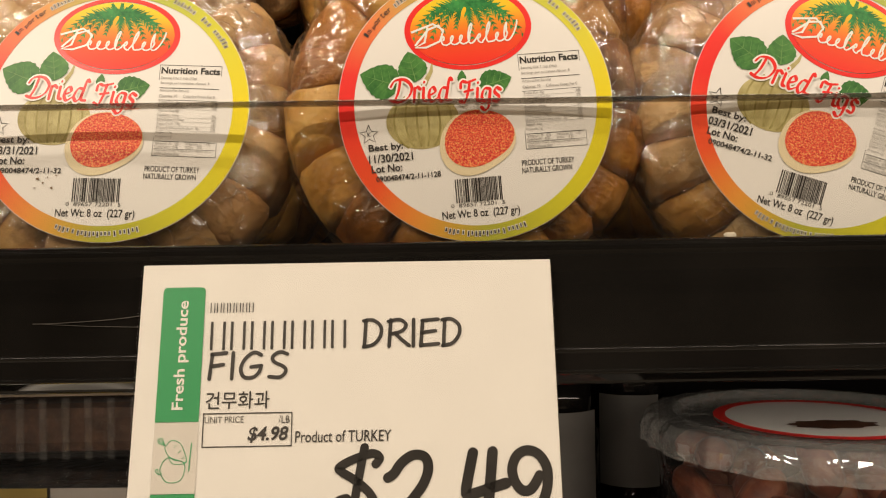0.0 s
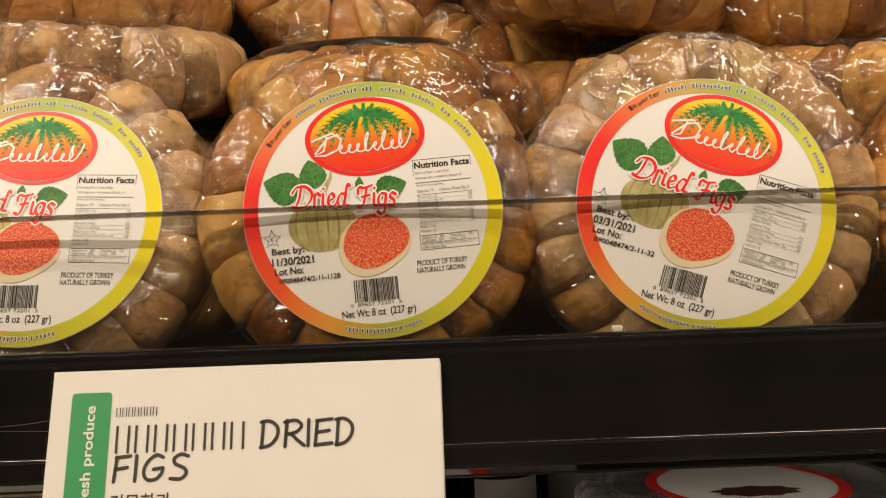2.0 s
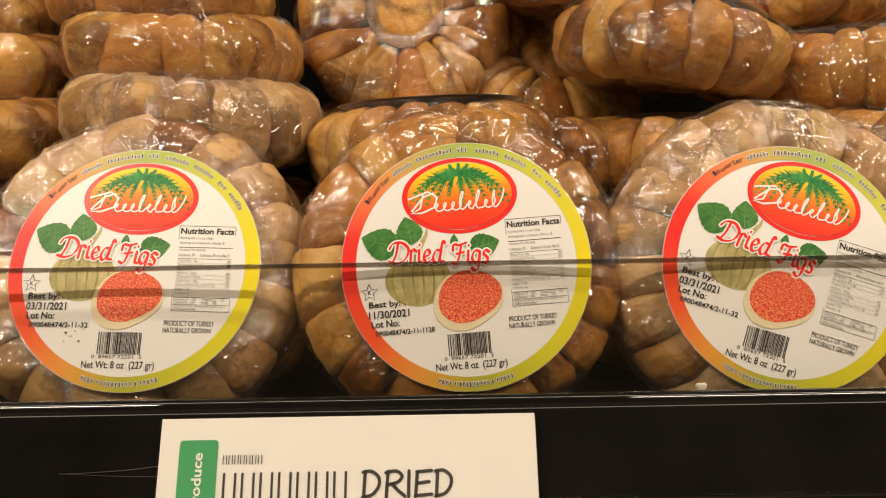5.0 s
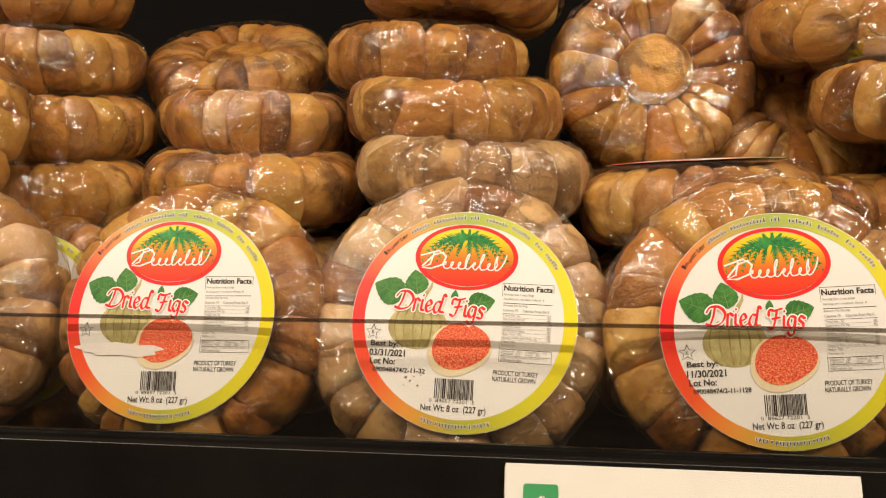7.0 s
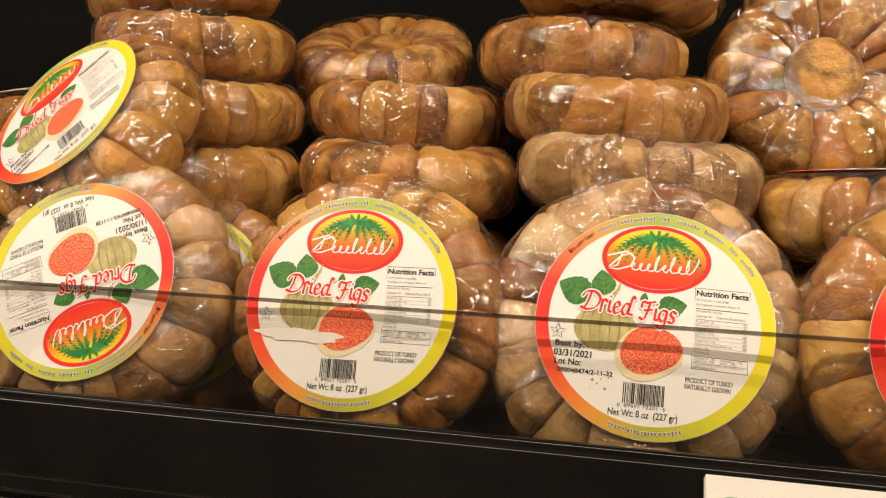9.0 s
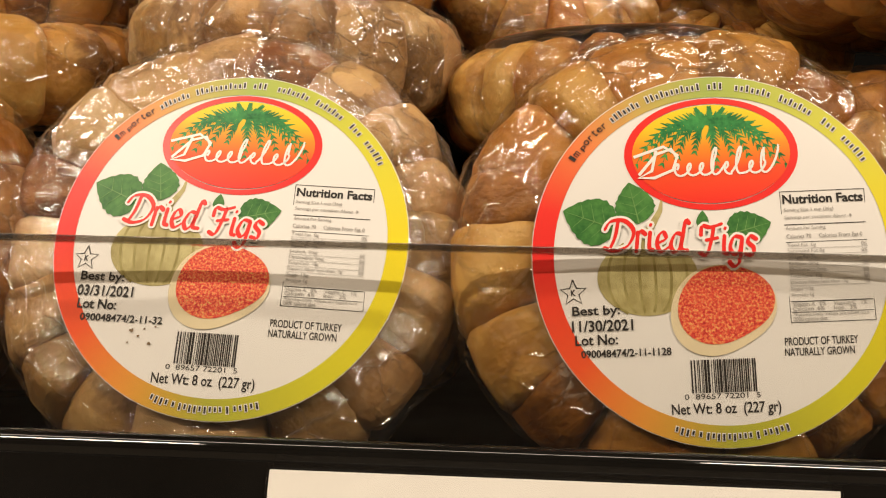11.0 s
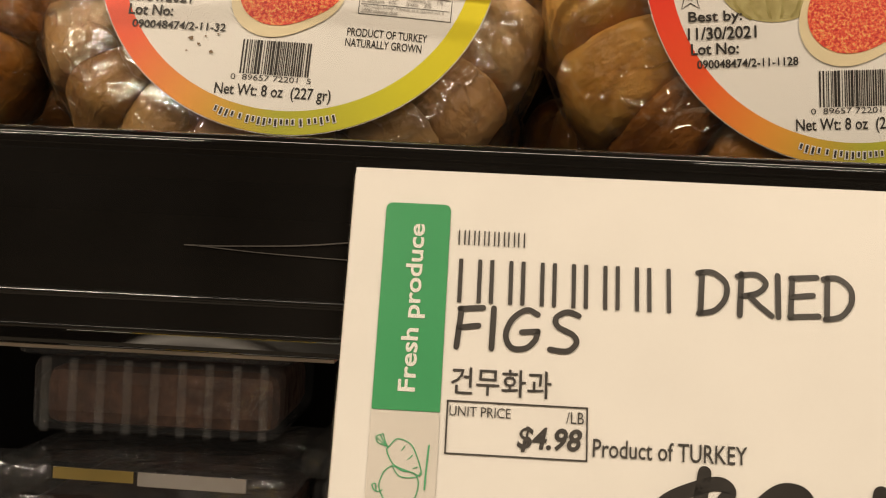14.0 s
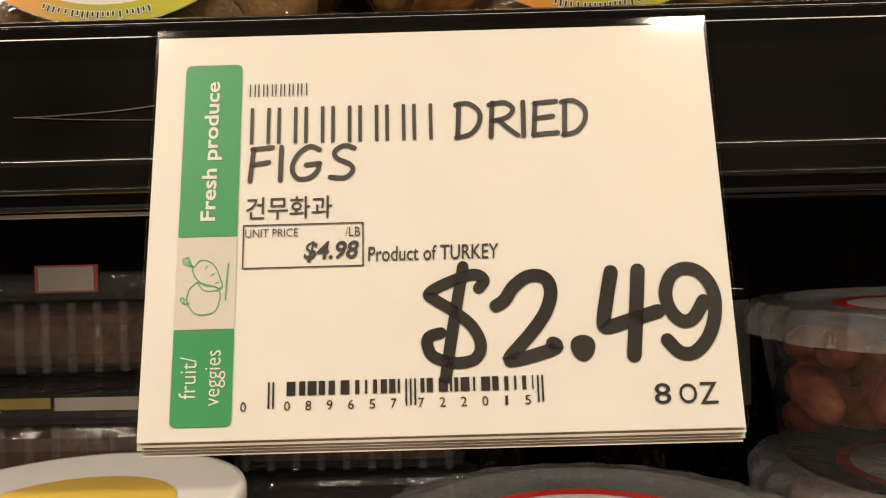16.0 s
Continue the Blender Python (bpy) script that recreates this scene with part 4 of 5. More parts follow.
def fig_ring(m, variant, label="", pale=False, text="", spin=0.0, residue=False, big=1.03, wide=1.0, shift=(0, 0)):
    """One wrapped ring of figs; label '' for none, else which date it carries. The label faces local +z."""
    ob = thing("fig_ring", m, text, "dried figs", "wrapped rings of dried figs")
    rng = random.Random(variant * 31 + 7)
    count = 17 + variant % 3
    grow = pose(shift[0], shift[1], 0) @ Matrix.Diagonal((big, big, 1, 1))
    shapes, mids = (FIG_PALE_SHAPES, MIDDLES_PALE) if pale else (FIG_SHAPES, MIDDLES)
    turn0 = rng.random() * 360
    widths = [0.72 + 0.62 * rng.random() for k in range(count)]
    at = 0.0
    for w in widths:
        share = w / sum(widths)
        a = turn0 + 360 * (at + share / 2)
        at += share
        s = Matrix.Diagonal((1 + 0.05 * (rng.random() - 0.6), share * 17, 0.94 + 0.08 * rng.random(), 1))
        part("fig", rng.choice(FIG_DARK_SHAPES if rng.random() < 0.10 else shapes), ob, "", grow @ pose(0, 0, 0, 0, 0, a) @ pose(0.0445, 0, 0, rng.uniform(-6, 9), rng.uniform(-3, 3), rng.uniform(-3, 3)) @ pose(-0.0445, 0, 0) @ s)
    part("middle_fig", mids[variant % 2], ob, "", grow @ pose(0, 0, -0.0155, 180, 0, 0))
    if variant % 4 != 3:
        part("middle_fig", mids[(variant + 1) % 2], ob, "", pose(0, 0, 0.0125, 0, 0, 40))
    part("film", (FILMS_MILKY if pale else FILMS)[variant % 4], ob, "clear crinkled plastic film", grow @ pose(0, 0, 0, 0, 0, turn0))
    if label:
        lab = part("label", LABEL_BASE, ob, "round white paper label with a coloured border", pose(0, 0, 0, 0, 0, spin) @ Matrix.Diagonal((wide, wide, 1, 1)))
        for name, words, me in LABEL_PIECES:
            piece = part(name, me, lab, words)
            if name in ("border_halo", "border_line", "leaf_vein"):
                tagged(piece, words, kind="stuff")
        if label in STAMPS:
            part("date_stamp", STAMPS[label], lab)
        if residue:
            part("torn_patch", RESIDUE_MESH, lab, "whitish torn paper residue")
    return ob


def stand(x, y, z, lean, yaw=0.0):
    """A ring that stands on its rim, label to the aisle; (x, y, z) is the middle of the label."""
    m = pose(x, y, z) @ pose(0, 0, 0, 0, 0, yaw) @ pose(0, 0, 0, 90 - lean, 0, 0)
    return m @ pose(0, 0, -LABEL_Z)


def lie(x, y, z, tip=14, roll=0, turn=0):
    """A ring that lies flat; tip leans it to the aisle, roll lowers its right side."""
    return pose(x, y, z) @ pose(0, 0, 0, 0, roll, 0) @ pose(0, 0, 0, tip, 0, 0) @ pose(0, 0, 0, 0, 0, turn)


def stains(ring, spots, mat, label):
    pr = Print()
    for x, y, r in spots:
        pr.disc(x, y, r, r * 0.8, 0, 12, 1, lambda a: 1 + 0.25 * math.sin(3 * a + x * 900))
    lab = [o for o in ring.children if o.name.startswith("label")][0]
    part("stain", pr.mesh("stain", mat, on_label(LAYER * 2.5)), lab, label)


STANDING = "wrapped dried fig ring behind the guard, %s"
fig_ring(stand(0.0155, 0.2897, 1.3537, 3), 0, "nov", False, STANDING % "label dated 11/30/2021", 4, big=1.06, shift=(-0.003, 0.001))
pale_ring = fig_ring(stand(-0.1174, 0.2990, 1.3562, 12), 1, "mar", True, STANDING % "label dated 03/31/2021", -2, big=1.11, wide=1.03, shift=(-0.005, 0.002))
stains(pale_ring, [(-0.0225, -0.0268, 0.0006), (-0.0205, -0.0282, 0.0004), (-0.0190, -0.0262, 0.0003), (-0.0172, -0.0300, 0.0005), (-0.0232, -0.0300, 0.0003), (-0.0160, -0.0255, 0.0003)], SPOT, "small brown specks")
fig_ring(stand(-0.2515, 0.2922, 1.3563, 8), 2, "torn", False, STANDING % "label torn under the picture", 1, True, big=1.04, wide=1.01, shift=(0.003, 0))
fig_ring(stand(-0.3870, 0.2890, 1.3580, 9), 4, "nov", True, STANDING % "label upside down", 203, big=1.05, shift=(0.002, 0))
turned_ring = fig_ring(stand(0.1408, 0.2887, 1.3505, 4), 5, "mar", True, STANDING % "label turned a little clockwise", -18, big=1.10, shift=(0.003, 0.003))
v, f = lathe([(0.0001, 0.0012), (0.0016, 0.0010), (0.0024, 0.0004), (0.0026, -0.0010)], 14, lambda a, i: 1 + 0.2 * math.sin(3 * a))
part("bloom", mesh("bloom", v, f, True, (MOULD,)), turned_ring, "small whitish spot on the skin", pose(-0.0360, -0.0455, 0.0222, 8, -8, 0) @ Matrix.Diagonal((0.8, 0.8, 0.4, 1)))
fig_ring(stand(0.2780, 0.2900, 1.3540, 6), 6, "mar", False, STANDING % "next to the turned one", 5)
LYING = "clear-wrapped ring of dried figs lying flat in the stack"
BEHIND = "wrapped ring of dried figs standing in the second row"
fig_ring(stand(-0.4300, 0.3200, 1.4505, 24, -20), 7, "nov", False, "wrapped dried fig ring leaning on the stack, label tilted", 52)
fig_ring(stand(-0.362, 0.342, 1.352, 12), 3, "mar", False, BEHIND, 10)
fig_ring(stand(0.150, 0.335, 1.362, 14), 2, "nov", True, BEHIND, -4)
fig_ring(stand(0.215, 0.342, 1.366, 14), 1, "", True, BEHIND)
# x, y, z, tip, roll, turn, variant, pale, label
STACK = [
    (-0.438, 0.450, 1.570, 14, -9, 20, 0, False, ""), (-0.420, 0.440, 1.526, 16, 3, 70, 1, False, ""), (-0.405, 0.430, 1.480, 15, 4, 130, 2, False, ""),
    (-0.396, 0.412, 1.432, 15, 2, 200, 4, False, ""), (-0.306, 0.500, 1.537, 38, 0, 10, 5, False, ""), (-0.273, 0.462, 1.488, 15, 3, 80, 5, False, ""),
    (-0.258, 0.417, 1.437, 15, 3, 250, 6, False, ""), (-0.138, 0.472, 1.578, 6, 5, 30, 1, False, ""), (-0.160, 0.462, 1.527, 14, 3, 300, 2, False, ""),
    (-0.138, 0.432, 1.486, 18, 3, 160, 0, False, ""), (-0.123, 0.402, 1.440, 14, 4, 100, 4, True, ""), (0.002, 0.405, 1.423, 10, -2, 40, 5, False, "mar"),
    (0.062, 0.450, 1.430, 14, 10, 90, 6, False, ""), (0.078, 0.500, 1.495, 60, 20, 0, 2, False, ""), (0.136, 0.422, 1.479, 12, 9, 220, 1, False, "nov"),
    (0.108, 0.465, 1.540, 10, 4, 140, 0, False, ""), (0.232, 0.465, 1.527, 14, 0, 10, 4, False, ""), (0.240, 0.430, 1.470, 14, -4, 60, 5, False, ""),
    (0.262, 0.410, 1.420, 14, 2, 60, 7, False, ""), (-0.525, 0.450, 1.475, 20, -6, 20, 2, False, "nov"), (-0.515, 0.430, 1.425, 14, 0, 90, 6, False, ""),
    (0.100, 0.540, 1.580, 14, 0, 33, 3, False, ""), (-0.280, 0.545, 1.50, 14, 0, 33, 1, False, ""), (0.02, 0.545, 1.60, 14, 0, 33, 4, False, ""),
    (-0.390, 0.425, 1.383, 13, 0, 33, 1, False, ""), (-0.258, 0.428, 1.386, 13, 0, 70, 2, False, ""), (-0.124, 0.425, 1.388, 13, 0, 110, 5, False, ""),
    (0.010, 0.430, 1.377, 13, 0, 150, 6, False, ""), (0.142, 0.440, 1.425, 13, 0, 190, 1, False, ""), (0.262, 0.430, 1.370, 13, 0, 230, 2, False, ""),
    (-0.515, 0.425, 1.375, 13, 0, 90, 5, False, ""), (-0.515, 0.440, 1.327, 9, 0, 25, 3, False, ""), (-0.385, 0.452, 1.327, 9, 0, 55, 4, False, ""),
    (-0.252, 0.440, 1.327, 9, 0, 145, 0, False, ""), (-0.118, 0.440, 1.327, 9, 0, 15, 1, False, ""), (0.016, 0.440, 1.327, 9, 0, 95, 2, False, ""),
    (0.150, 0.455, 1.327, 9, 0, 175, 5, False, ""), (0.284, 0.450, 1.327, 9, 0, 35, 6, False, ""),
]
for x, y, z, tip, roll, turn, var, pale, lab in STACK:
    fig_ring(lie(x, y, z, tip, roll, turn), var, lab, pale, LYING)
# the ring that shows its flat underside with the middle fig
fig_ring(pose(-0.014, 0.470, 1.517, 85, 0, 4) @ pose(0, 0, 0, 180, 0, 0), 3, "", False, "wrapped dried fig ring propped up, its underside showing")
fig_ring(lie(-0.014, 0.530, 1.460, 13, 0, 5), 0, "", False, LYING)


# ---- price sign ----
SIGN_W, SIGN_H = 0.1350, 0.0980
sign = thing("price_sign", pose(-0.0965, 0.2732, 1.2983, 76, 0, 0), "white printed price card in a clear sleeve hanging from the rail", "price sign")
card = part("card", bm_mesh("card", box(0, SIGN_W, -SIGN_H, 0, -0.0006, 0, 0.0002), PAPER), sign)
for k in range(4):
    dx, dy = (0.0006, -0.0004, 0.0010, 0.0002)[k], (-0.0010, -0.0016, -0.0022, -0.0030)[k]
    part("backing_card", bm_mesh("backing_card", box(dx, SIGN_W + dx * 0.4, -SIGN_H + dy, -0.001, -0.0014 - 0.0008 * k, -0.0009 - 0.0008 * k), PAPER_EDGE), sign, "older card kept behind the front one")
part("sleeve", bm_mesh("sleeve", box(-0.0003, SIGN_W + 0.0003, -SIGN_H - 0.0002, 0.0016, 0.0007, 0.0009), SLEEVE), sign, "clear glossy plastic sleeve")
part("clip", bm_mesh("clip", box(0.001, SIGN_W - 0.001, -0.004, 0.0022, -0.0062, -0.0045, 0.0004), BLACK), sign, "black clip on the rail")


def S(u, v):
    return u, -v, 0.00025


def S2(u, v):
    return u, -v, 0.0004


def sign_print(name, mat, pr, label="", place=S):
    me = pr.mesh(name, mat, lambda x, y: (x, y, place(0, 0)[2]))
    return part(name, me, card, label)


def rounded(x0, y0, x1, y1, r, corners):
    pts = []
    for (cx, cy, a0), on in zip(((x1 - r, y1 - r, 0), (x0 + r, y1 - r, 90), (x0 + r, y0 + r, 180), (x1 - r, y0 + r, 270)), corners):
        if on:
            pts += [(cx + r * math.cos(radians(a0 + 15 * i)), cy + r * math.sin(radians(a0 + 15 * i))) for i in range(7)]
        else:
            pts.append((x1 if a0 in (0, 270) else x0, y1 if a0 in (0, 90) else y0))
    return pts


band = Print().poly(rounded(0.0072, -0.0512, 0.0210, -0.0077, 0.0014, (True, True, False, False)))
sign_print("green_tag", GREEN, band, "green tag with white writing")
sign_print("picture_tag", GREY_TINT, Print().rect(0.0072, -0.0730, 0.0210, -0.0513), "pale grey tag with a line drawing")
sign_print("green_tag", GREEN, Print().poly(rounded(0.0072, -0.0948, 0.0210, -0.0731, 0.0014, (False, False, True, True))), "green tag with white writing")
white = Print().text("Fresh produce", 0.0122, -0.0474, 0.0168, -0.0122, 0.02, 0, math.pi / 2)
white.text("fruit/", 0.0090, -0.0886, 0.0128, -0.0792, -0.005, 0, math.pi / 2).text("veggies", 0.0148, -0.0903, 0.0194, -0.0778, -0.005, 0, math.pi / 2)
sign_print("tag_words", WHITE_INK, white, "white words along the tags", S2)


def tag_line(*points):
    """Points of the drawing, in hundredths of the tag's width from its upper left corner."""
    return [(0.0072 + u * 0.000138, -0.0513 - v * 0.000138) for u, v in points]


art = Print()
art.brush(tag_line((29, 52), (41, 40), (60, 46), (71, 64), (78, 88), (62, 85), (38, 76), (27, 58), (29, 52)), 0.00024)
art.brush(tag_line((24, 87), (36, 78), (51, 84), (68, 87), (75, 102), (68, 126), (50, 133), (32, 129), (19, 108), (24, 87)), 0.00024)
art.brush(tag_line((36, 78), (48, 92), (70, 92), (77, 86)), 0.0002)
for u, v in ((12, 46), (12, 40), (16, 36), (20, 34)):
    art.brush(tag_line((28, 52), ((28 + u) / 2 - 1, (52 + v) / 2), (u, v)), 0.00022)
art.brush(tag_line((12, 46), (10, 38), (20, 34)), 0.0002)
art.brush(tag_line((52, 50), (48, 56)), 0.0002).brush(tag_line((64, 62), (58, 68)), 0.0002).brush(tag_line((72, 78), (66, 80)), 0.0002)
art.brush(tag_line((87, 47), (85, 80), (84, 108)), 0.00036)
art.brush(tag_line((24, 112), (16, 114), (14, 104), (9, 105), (12, 112), (16, 114)), 0.00024)
sign_print("fruit_drawing", GREEN_LINE, art, "thin green drawing of a carrot and an apple", S2)

big = Print()
# unlettered brand words: pairs of upright bars
for k in range(7):
    x = 0.0233 + 0.00653 * k
    big.rect(x, -0.0286, x + 0.00085, -0.0193).rect(x + 0.0040, -0.0286, x + 0.00485, -0.0193)
    u = 0.0229 + 0.00209 * k
    big.rect(u, -0.0163, u + 0.0003, -0.0131).rect(u + 0.0012, -0.0163, u + 0.0015, -0.0131)
for char, a, b in (("D", 0.0730, 0.0790), ("R", 0.0811, 0.0878), ("I", 0.0888, 0.0897), ("E", 0.0915, 0.0973), ("D", 0.0987, 0.1045)):
    big.letter(char, a, -0.0283, b, -0.0196, 0.00118, CAPITALS)
for char, a, b in (("F", 0.0235, 0.0288), ("I", 0.0304, 0.0314), ("G", 0.0334, 0.0404), ("S", 0.0422, 0.0487)):
    big.letter(char, a, -0.0378, b, -0.0295, 0.00118, CAPITALS)
big.text("건무화과", 0.0229, -0.0474, 0.0432, -0.0419, 0.006)
sign_print("product_name", INK_DARK, big, "dark grey hand-drawn style capitals")
rule = Print()
x0, y0, x1, y1, w = 0.0223, -0.0592, 0.0506, -0.0486, 0.00032
rule.rect(x0, y0, x1, y0 + w).rect(x0, y1 - w, x1, y1).rect(x0, y0, x0 + w, y1).rect(x1 - w, y0, x1, y1)
rule.text("UNIT PRICE", 0.0229, -0.0517, 0.0352, -0.0497, -0.004).text("/LB", 0.0463, -0.0520, 0.0498, -0.0497, -0.004)
rule.text("$4.98", 0.0366, -0.0580, 0.0495, -0.0530, 0.025, 0.2)
rule.text("Product of TURKEY", 0.0516, -0.0582, 0.0820, -0.0546, 0.006, 0.05)
sign_print("unit_price", INK_DARK, rule, "boxed unit price and origin")
price = Print()
for char, a, b, low_y, top_y, w in (("$", 0.0639, 0.0792, -0.0862, -0.0595, 0.0027), ("2", 0.0798, 0.0952, -0.0828, -0.0611, 0.0031), ("4", 0.1038, 0.1189, -0.0825, -0.0607, 0.0033), ("9", 0.1178, 0.1327, -0.0826, -0.0607, 0.0031)):
    price.letter(char, a, low_y, b, top_y, w, FIGURES)
price.disc(0.1001, -0.0794, 0.0028, 0.0030, 0, 28, 1, lambda a: 1 + 0.05 * math.sin(3 * a))
sign_print("price", INK, price, "bold black price")
code = Print()
for x in (0.0290, 0.0300, 0.0598, 0.0608, 0.0618, 0.0893, 0.0903):
    code.rect(x, -0.0912, x + 0.00042, -0.0853)
rng = random.Random(12)
for a, b in ((0.0332, 0.0590), (0.0632, 0.0885)):
    x = a
    while x < b:
        w = rng.choice((0.0005, 0.0009, 0.0014, 0.0020))
        code.rect(x, -0.0884, min(x + w, b), -0.0853)
        x += w + rng.choice((0.0005, 0.0008, 0.0013))
code.text("0", 0.0229, -0.0917, 0.0242, -0.0896)
for k, d in enumerate("089657722015"):
    x = 0.0327 + 0.00476 * k + (0.0014 if k > 5 else 0)
    w = 0.0006 if d == "1" else 0.0013
    code.text(d, x + 0.00065 - w / 2, -0.0917, x + 0.00065 + w / 2, -0.0896)
code.text("8", 0.1153, -0.0924, 0.1190, -0.0878, 0.004).text("O", 0.1208, -0.0924, 0.1248, -0.0880, 0.004).text("Z", 0.1254, -0.0926, 0.1294, -0.0878, 0.004)
sign_print("barcode", INK, code, "black barcode with numbers")



# ---- lower shelf: tubs, jars and boxes in the dark ----
def crimped_tub(x, y, z, r=0.090, h=0.072, text="clear round tub of dates with a red-rimmed lid label"):
    ob = thing("fruit_tub", pose(x, y, z), text, "food tub", "round tubs")
    v, f = lathe([(0.001, 0.001), (r * 0.80, 0.001), (r * 0.84, 0.004), (r * 0.93, h - 0.014), (r * 0.96, h - 0.012)], 64)
    part("tub", mesh("tub", v, f, True, (PET,)), ob, "clear plastic bowl")
    prof = [(r * 0.955, h - 0.015), (r, h - 0.014), (r, h - 0.006), (r * 0.985, h - 0.003), (r * 0.95, h), (r * 0.82, h + 0.001), (r * 0.78, h - 0.003), (0.001, h - 0.003)]
    v, f = lathe(prof, 96, lambda a, i: 1 + (0.012 * math.copysign(1, math.sin(a * 24)) if 1 <= i <= 4 else 0))
    lid = part("lid", mesh("lid", v, f, False, (LID,)), ob, "clear crimped lid")
    place = lambda u, w: (u, w, h - 0.0022)
    part("lid_label", Print().disc(0, 0, r * 0.57, r * 0.57, 0, 56, 3).mesh("lid_label", LABEL_WHITE, place), lid, "round white label")
    part("label_rim", Print().disc(0, 0, r * 0.58, r * 0.58, 0.88, 56, 1).mesh("label_rim", RED, lambda u, w: (u, w, h - 0.0018)), lid, "red rim of the label")
    part("label_picture", Print().disc(0, -r * 0.2, r * 0.24, r * 0.11, 0, 40, 2, lambda a: 1 + 0.1 * math.sin(9 * a)).mesh("label_picture", DATE_DARK, lambda u, w: (u, w, h - 0.0016)), lid, "dark fruit printed on the label")
    rng = random.Random(int(x * 1000) + 5)
    for k in range(46):
        a, q = rng.random() * 6.283, math.sqrt(rng.random()) * r * 0.72
        part("date", DATE_MESH, ob, "", pose(q * math.cos(a), q * math.sin(a), 0.010 + 0.044 * rng.random(), rng.random() * 90, rng.random() * 180, rng.random() * 360))
    return ob


v, f = lathe([(0.0005, -0.017), (0.005, -0.0155), (0.0085, -0.010), (0.0098, 0.0), (0.0086, 0.010), (0.005, 0.0155), (0.0005, 0.017)], 14)
DATE_MESH = mesh("date", [(x + 0.0012 * noise.noise(Vector((x, y, z)) * 160), y, z) for x, y, z in v], f, True, (DATE,))
LOW = 1.069
crimped_tub(0.200, 0.430, LOW)
crimped_tub(0.200, 0.430, LOW + 0.0725)
crimped_tub(0.022, 0.362, LOW)


def white_tub(x, y, z, r, h):
    ob = thing("white_tub", pose(x, y, z), "white plastic tub with a yellow print on its lid", "food tub")
    v, f = lathe([(0.001, 0), (r * 0.82, 0), (r * 0.86, 0.003), (r * 0.95, h - 0.008)], 56)
    part("tub", mesh("tub", v, f, True, (WHITE_PLASTIC,)), ob)
    v, f = lathe([(r * 0.96, h - 0.010), (r, h - 0.009), (r, h - 0.002), (r * 0.985, h), (r * 0.94, h), (r * 0.90, h - 0.003), (0.001, h - 0.003)], 64)
    lid = part("lid", mesh("lid", v, f, True, (WHITE_PLASTIC,)), ob, "white lid with a raised rim")
    part("lid_print", Print().disc(0, -r * 0.06, r * 0.60, r * 0.60, 0, 48, 2).mesh("lid_print", YELLOW, lambda u, w: (u, w, h - 0.0026)), lid, "yellow round print")
    return ob


white_tub(-0.166, 0.368, LOW, 0.062, 0.087)


def clamshell(x, y, z, turn, tag, w=0.135, d=0.105, h=0.054):
    """A ribbed clear box of dates with a printed strip over the lid."""
    ob = thing("clamshell_box", pose(x, y, z, 0, 0, turn), "clear ribbed plastic box of dried dates with a printed strip", "food box", "stacked boxes")
    body = bm_mesh("body", box(-w / 2 + 0.005, w / 2 - 0.005, -d / 2 + 0.005, d / 2 - 0.005, 0.001, h * 0.72, 0.006), PET)
    part("body", body, ob, "clear plastic tray")
    part("lid", bm_mesh("lid", box(-w / 2, w / 2, -d / 2, d / 2, h * 0.72 + 0.0005, h, 0.004), PET), ob, "clear plastic lid")
    rib = bm_mesh("rib", box(-0.0022, 0.0022, -0.0016, 0.0016, 0.002, h * 0.72, 0.001), PET)
    for k in range(9):
        part("rib", rib, ob, "", pose(-w / 2 + 0.014 + k * (w - 0.028) / 8, -d / 2 + 0.0035, 0))
    part("contents", bm_mesh("contents", box(-w / 2 + 0.009, w / 2 - 0.009, -d / 2 + 0.010, d / 2 - 0.009, 0.003, h * 0.62, 0.008), DATE_DARK), ob, "dark brown dates")
    if tag == "card":
        part("tag_rim", bm_mesh("tag_rim", box(-0.016, 0.016, -d / 2 - 0.0008, -d / 2 - 0.0003, h - 0.010, h + 0.004), TAG_RED_SHADED), ob, "red rim of the tag")
        part("tag", bm_mesh("tag", box(-0.014, 0.014, -d / 2 - 0.0014, -d / 2 - 0.0009, h - 0.009, h + 0.003), TAG_WHITE_SHADED), ob, "white printed tag, shade in its colour")
    if tag == "edge":
        part("white_edge", bm_mesh("white_edge", box(0.002, 0.050, -d / 2 - 0.0010, -d / 2 - 0.0003, h - 0.007, h - 0.001), TAG_WHITE_SHADED), ob, "white end of the lid strip, shade in its colour")
        part("yellow_edge", bm_mesh("yellow_edge", box(-0.036, 0.000, -d / 2 - 0.0010, -d / 2 - 0.0003, h - 0.006, h - 0.001), TAG_YELLOW_SHADED), ob, "yellow end of the lid strip")
    return ob


for k, (x, y, turn, tag) in enumerate(((-0.224, 0.535, 3, ""), (-0.210, 0.500, -2, "edge"), (-0.222, 0.540, 1, "card"))):
    clamshell(x, y, LOW + 0.0555 * k, turn, tag)
for k, (x, y, turn, tag) in enumerate(((-0.330, 0.415, -4, ""), (-0.325, 0.418, 3, ""))):
    clamshell(x, y, LOW + 0.0555 * k, turn, tag)
for k in range(2):
    clamshell(-0.08, 0.545, LOW + 0.0555 * k, 2 - 4 * k, "")


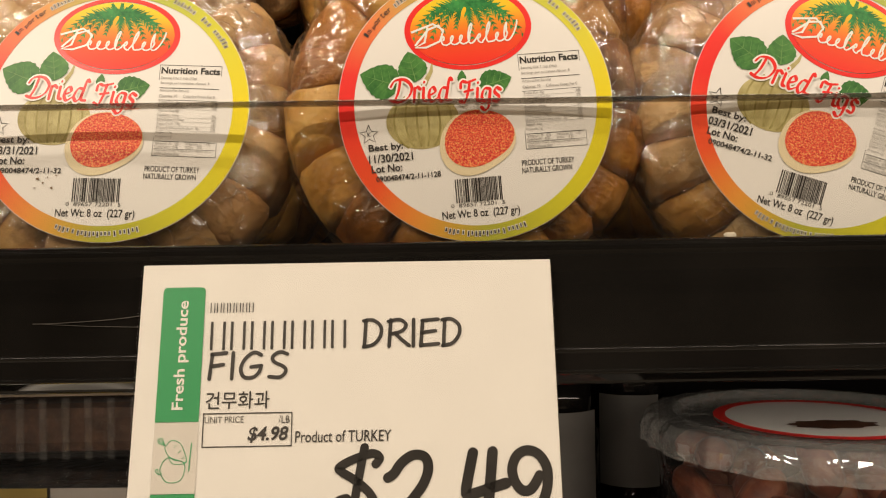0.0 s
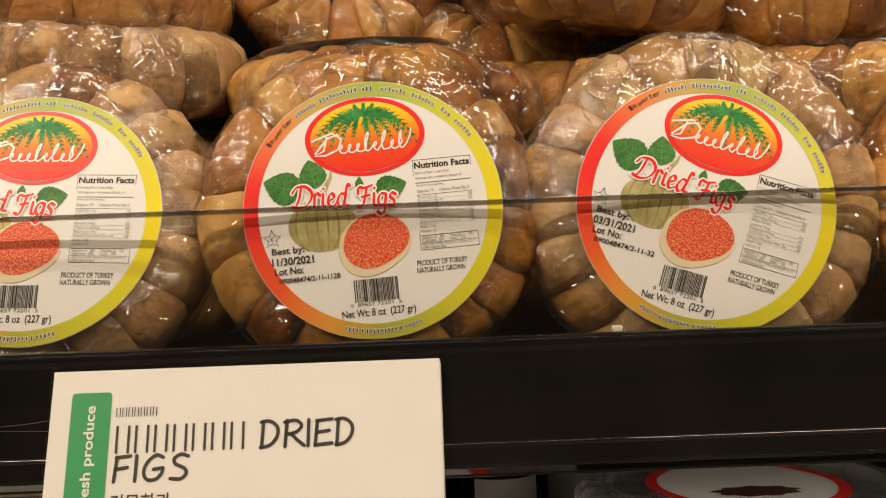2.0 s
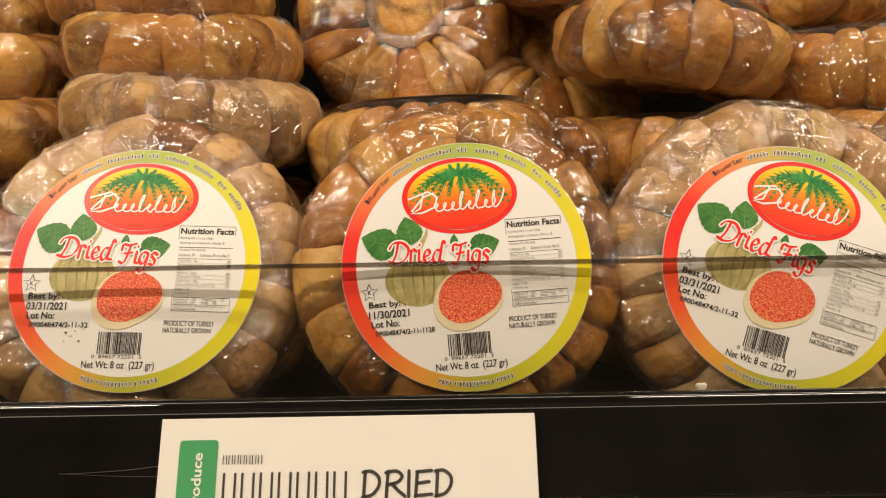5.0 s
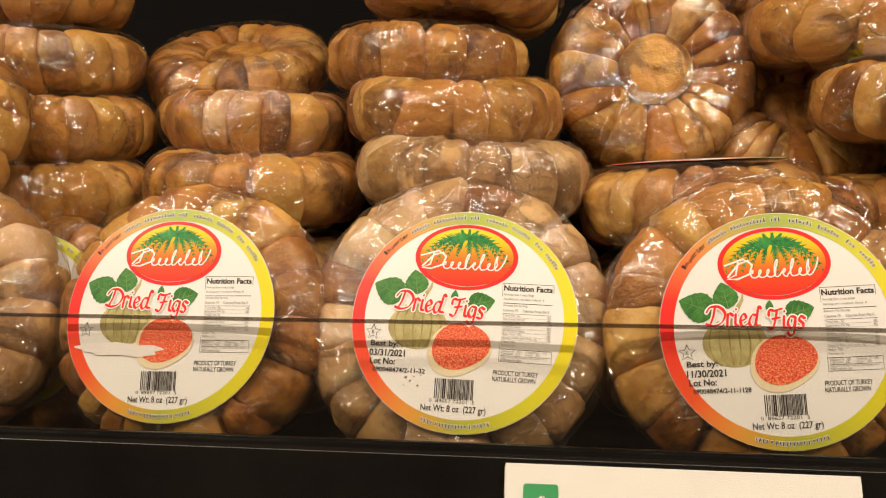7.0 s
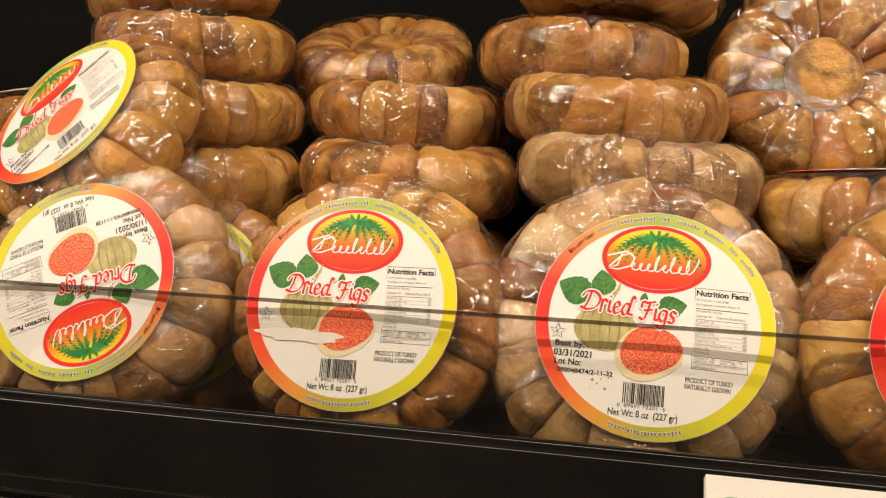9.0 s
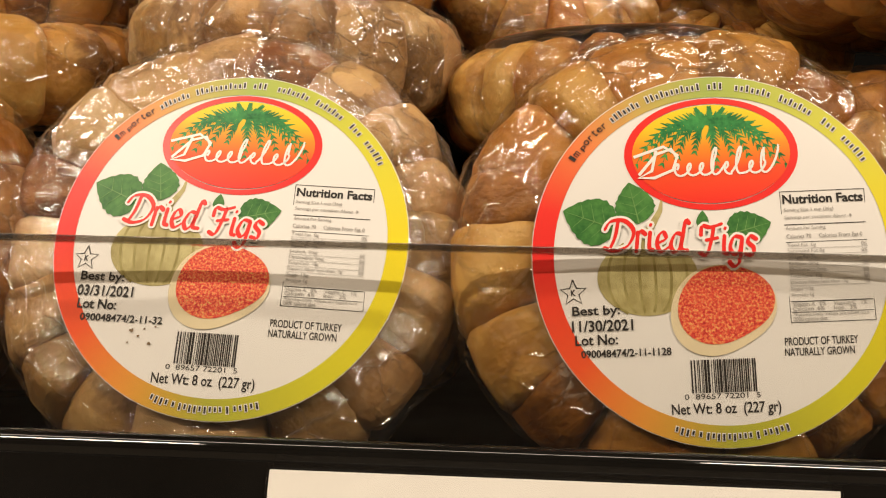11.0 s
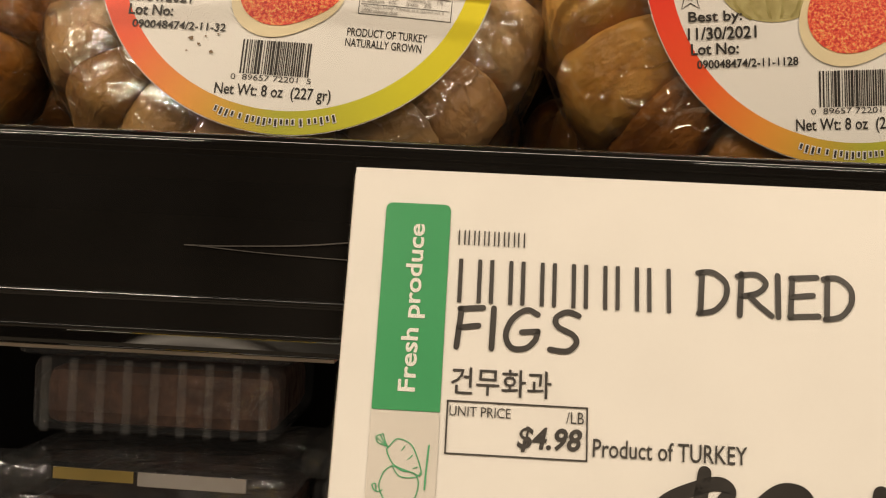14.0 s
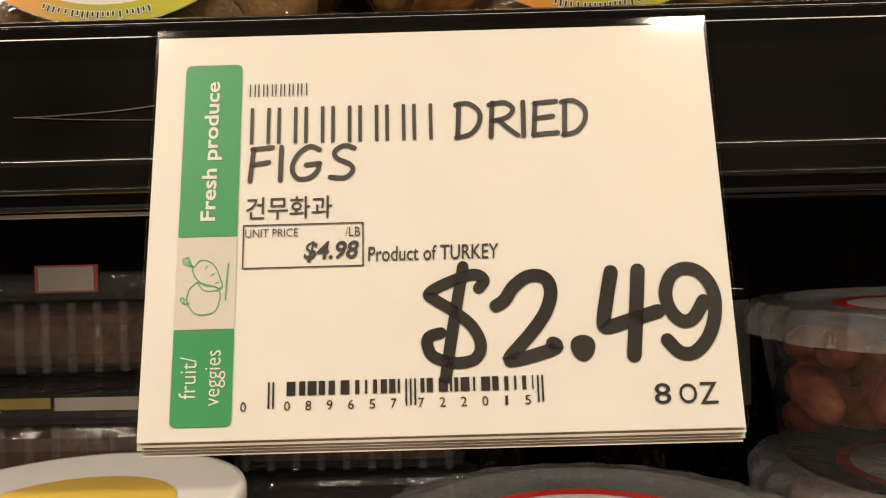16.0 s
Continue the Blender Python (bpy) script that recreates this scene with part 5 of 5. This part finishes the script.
def jar(x, y, z, turn):
    ob = thing("jar", pose(x, y, z, 0, 0, turn), "dark jar with a white wrap-round label", "jar", "dark jars")
    r, h = 0.027, 0.155
    v, f = lathe([(0.001, 0), (r * 0.9, 0), (r, 0.004), (r, h * 0.78), (r * 0.78, h * 0.9), (r * 0.78, h)], 36)
    part("glass", mesh("glass", v, f, True, (BAG,)), ob, "dark glass body")
    v, f = lathe([(r * 0.82, h * 0.88), (r * 0.84, h * 0.9), (r * 0.84, h * 1.02), (0.001, h * 1.03)], 36)
    part("cap", mesh("cap", v, f, True, (BLACK,)), ob, "black screw cap")
    pts = [(0.0275 * math.cos(radians(a)), 0.0275 * math.sin(radians(a))) for a in range(225, 320, 8)]
    v = [(px, py, zz) for px, py in pts for zz in (0.078, 0.138)]
    part("wrapper", mesh("wrapper", v, [(2 * i, 2 * i + 2, 2 * i + 3, 2 * i + 1) for i in range(len(pts) - 1)], True, (JAR_LABEL_SHADED,)), ob, "white paper label, shade in its colour")
    v, f = lathe([(0.001, 0.003), (r * 0.86, 0.004), (r * 0.9, h * 0.7), (0.001, h * 0.72)], 24)
    part("contents", mesh("contents", v, f, True, (DATE,)), ob, "dark contents")
    return ob


for x, y, t in ((0.072, 0.505, 10), (0.132, 0.560, -15), (0.000, 0.540, 0)):
    jar(x, y, LOW, t)

# dark bag at the end of the row of figs
bag = thing("dark_bag", pose(-0.525, 0.318, 1.290, 0, 0, 8) @ Matrix.Diagonal((1, 1, 0.86, 1)), "dark crinkled plastic bag with a purple seam leaning on the figs", "bag")
bm = bmesh.new()
bmesh.ops.create_uvsphere(bm, u_segments=40, v_segments=24, radius=1)
for q in bm.verts:
    p = q.co.copy()
    wob = 1 + 0.10 * noise.noise(p * 3) + 0.05 * noise.noise(p * 8)
    q.co = Vector((0.072 * math.copysign(abs(p.x) ** 0.8, p.x) * wob, 0.026 * p.y * wob, 0.068 + 0.066 * math.copysign(abs(p.z) ** 0.8, p.z) * wob))
part("pouch", bm_mesh("pouch", bm, BAG, True), bag, "dark glossy film")
bm = bmesh.new()
bmesh.ops.create_uvsphere(bm, u_segments=30, v_segments=18, radius=1)
for q in bm.verts:
    p = q.co.copy()
    wob = 0.9 + 0.16 * noise.noise(p * 4)
    q.co = Vector((0.066 * p.x * wob, 0.021 * p.y * wob, 0.066 + 0.058 * p.z * wob))
part("contents", bm_mesh("contents", bm, DATE, True), bag, "dark fruit inside")
part("seam", bm_mesh("seam", box(-0.05, 0.05, -0.0010, 0.0010, 0.131, 0.1345, 0.0004), PURPLE), bag, "purple top seam")

# slim unseen light bar under the fig shelf, behind the rail, added for fill
bar = thing("added_shelf_light", pose(-0.1, 0.296, 1.2552), "slim dim light bar added under the fig shelf, unseen", "shelf light")
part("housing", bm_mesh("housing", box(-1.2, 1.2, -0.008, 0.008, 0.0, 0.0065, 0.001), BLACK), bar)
data = bpy.data.lights.new("added_shelf_fill", "AREA")
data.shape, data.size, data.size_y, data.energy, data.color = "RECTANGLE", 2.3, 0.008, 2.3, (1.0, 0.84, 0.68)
glow = new("added_shelf_fill", data)
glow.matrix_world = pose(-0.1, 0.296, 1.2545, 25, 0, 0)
strip = slab("paper_strip", box(-0.62, -0.10, 0.2772, 0.2838, 1.2548, 1.2556), PAPER_EDGE, "yellowed paper strip under the price rail", "paper strip")
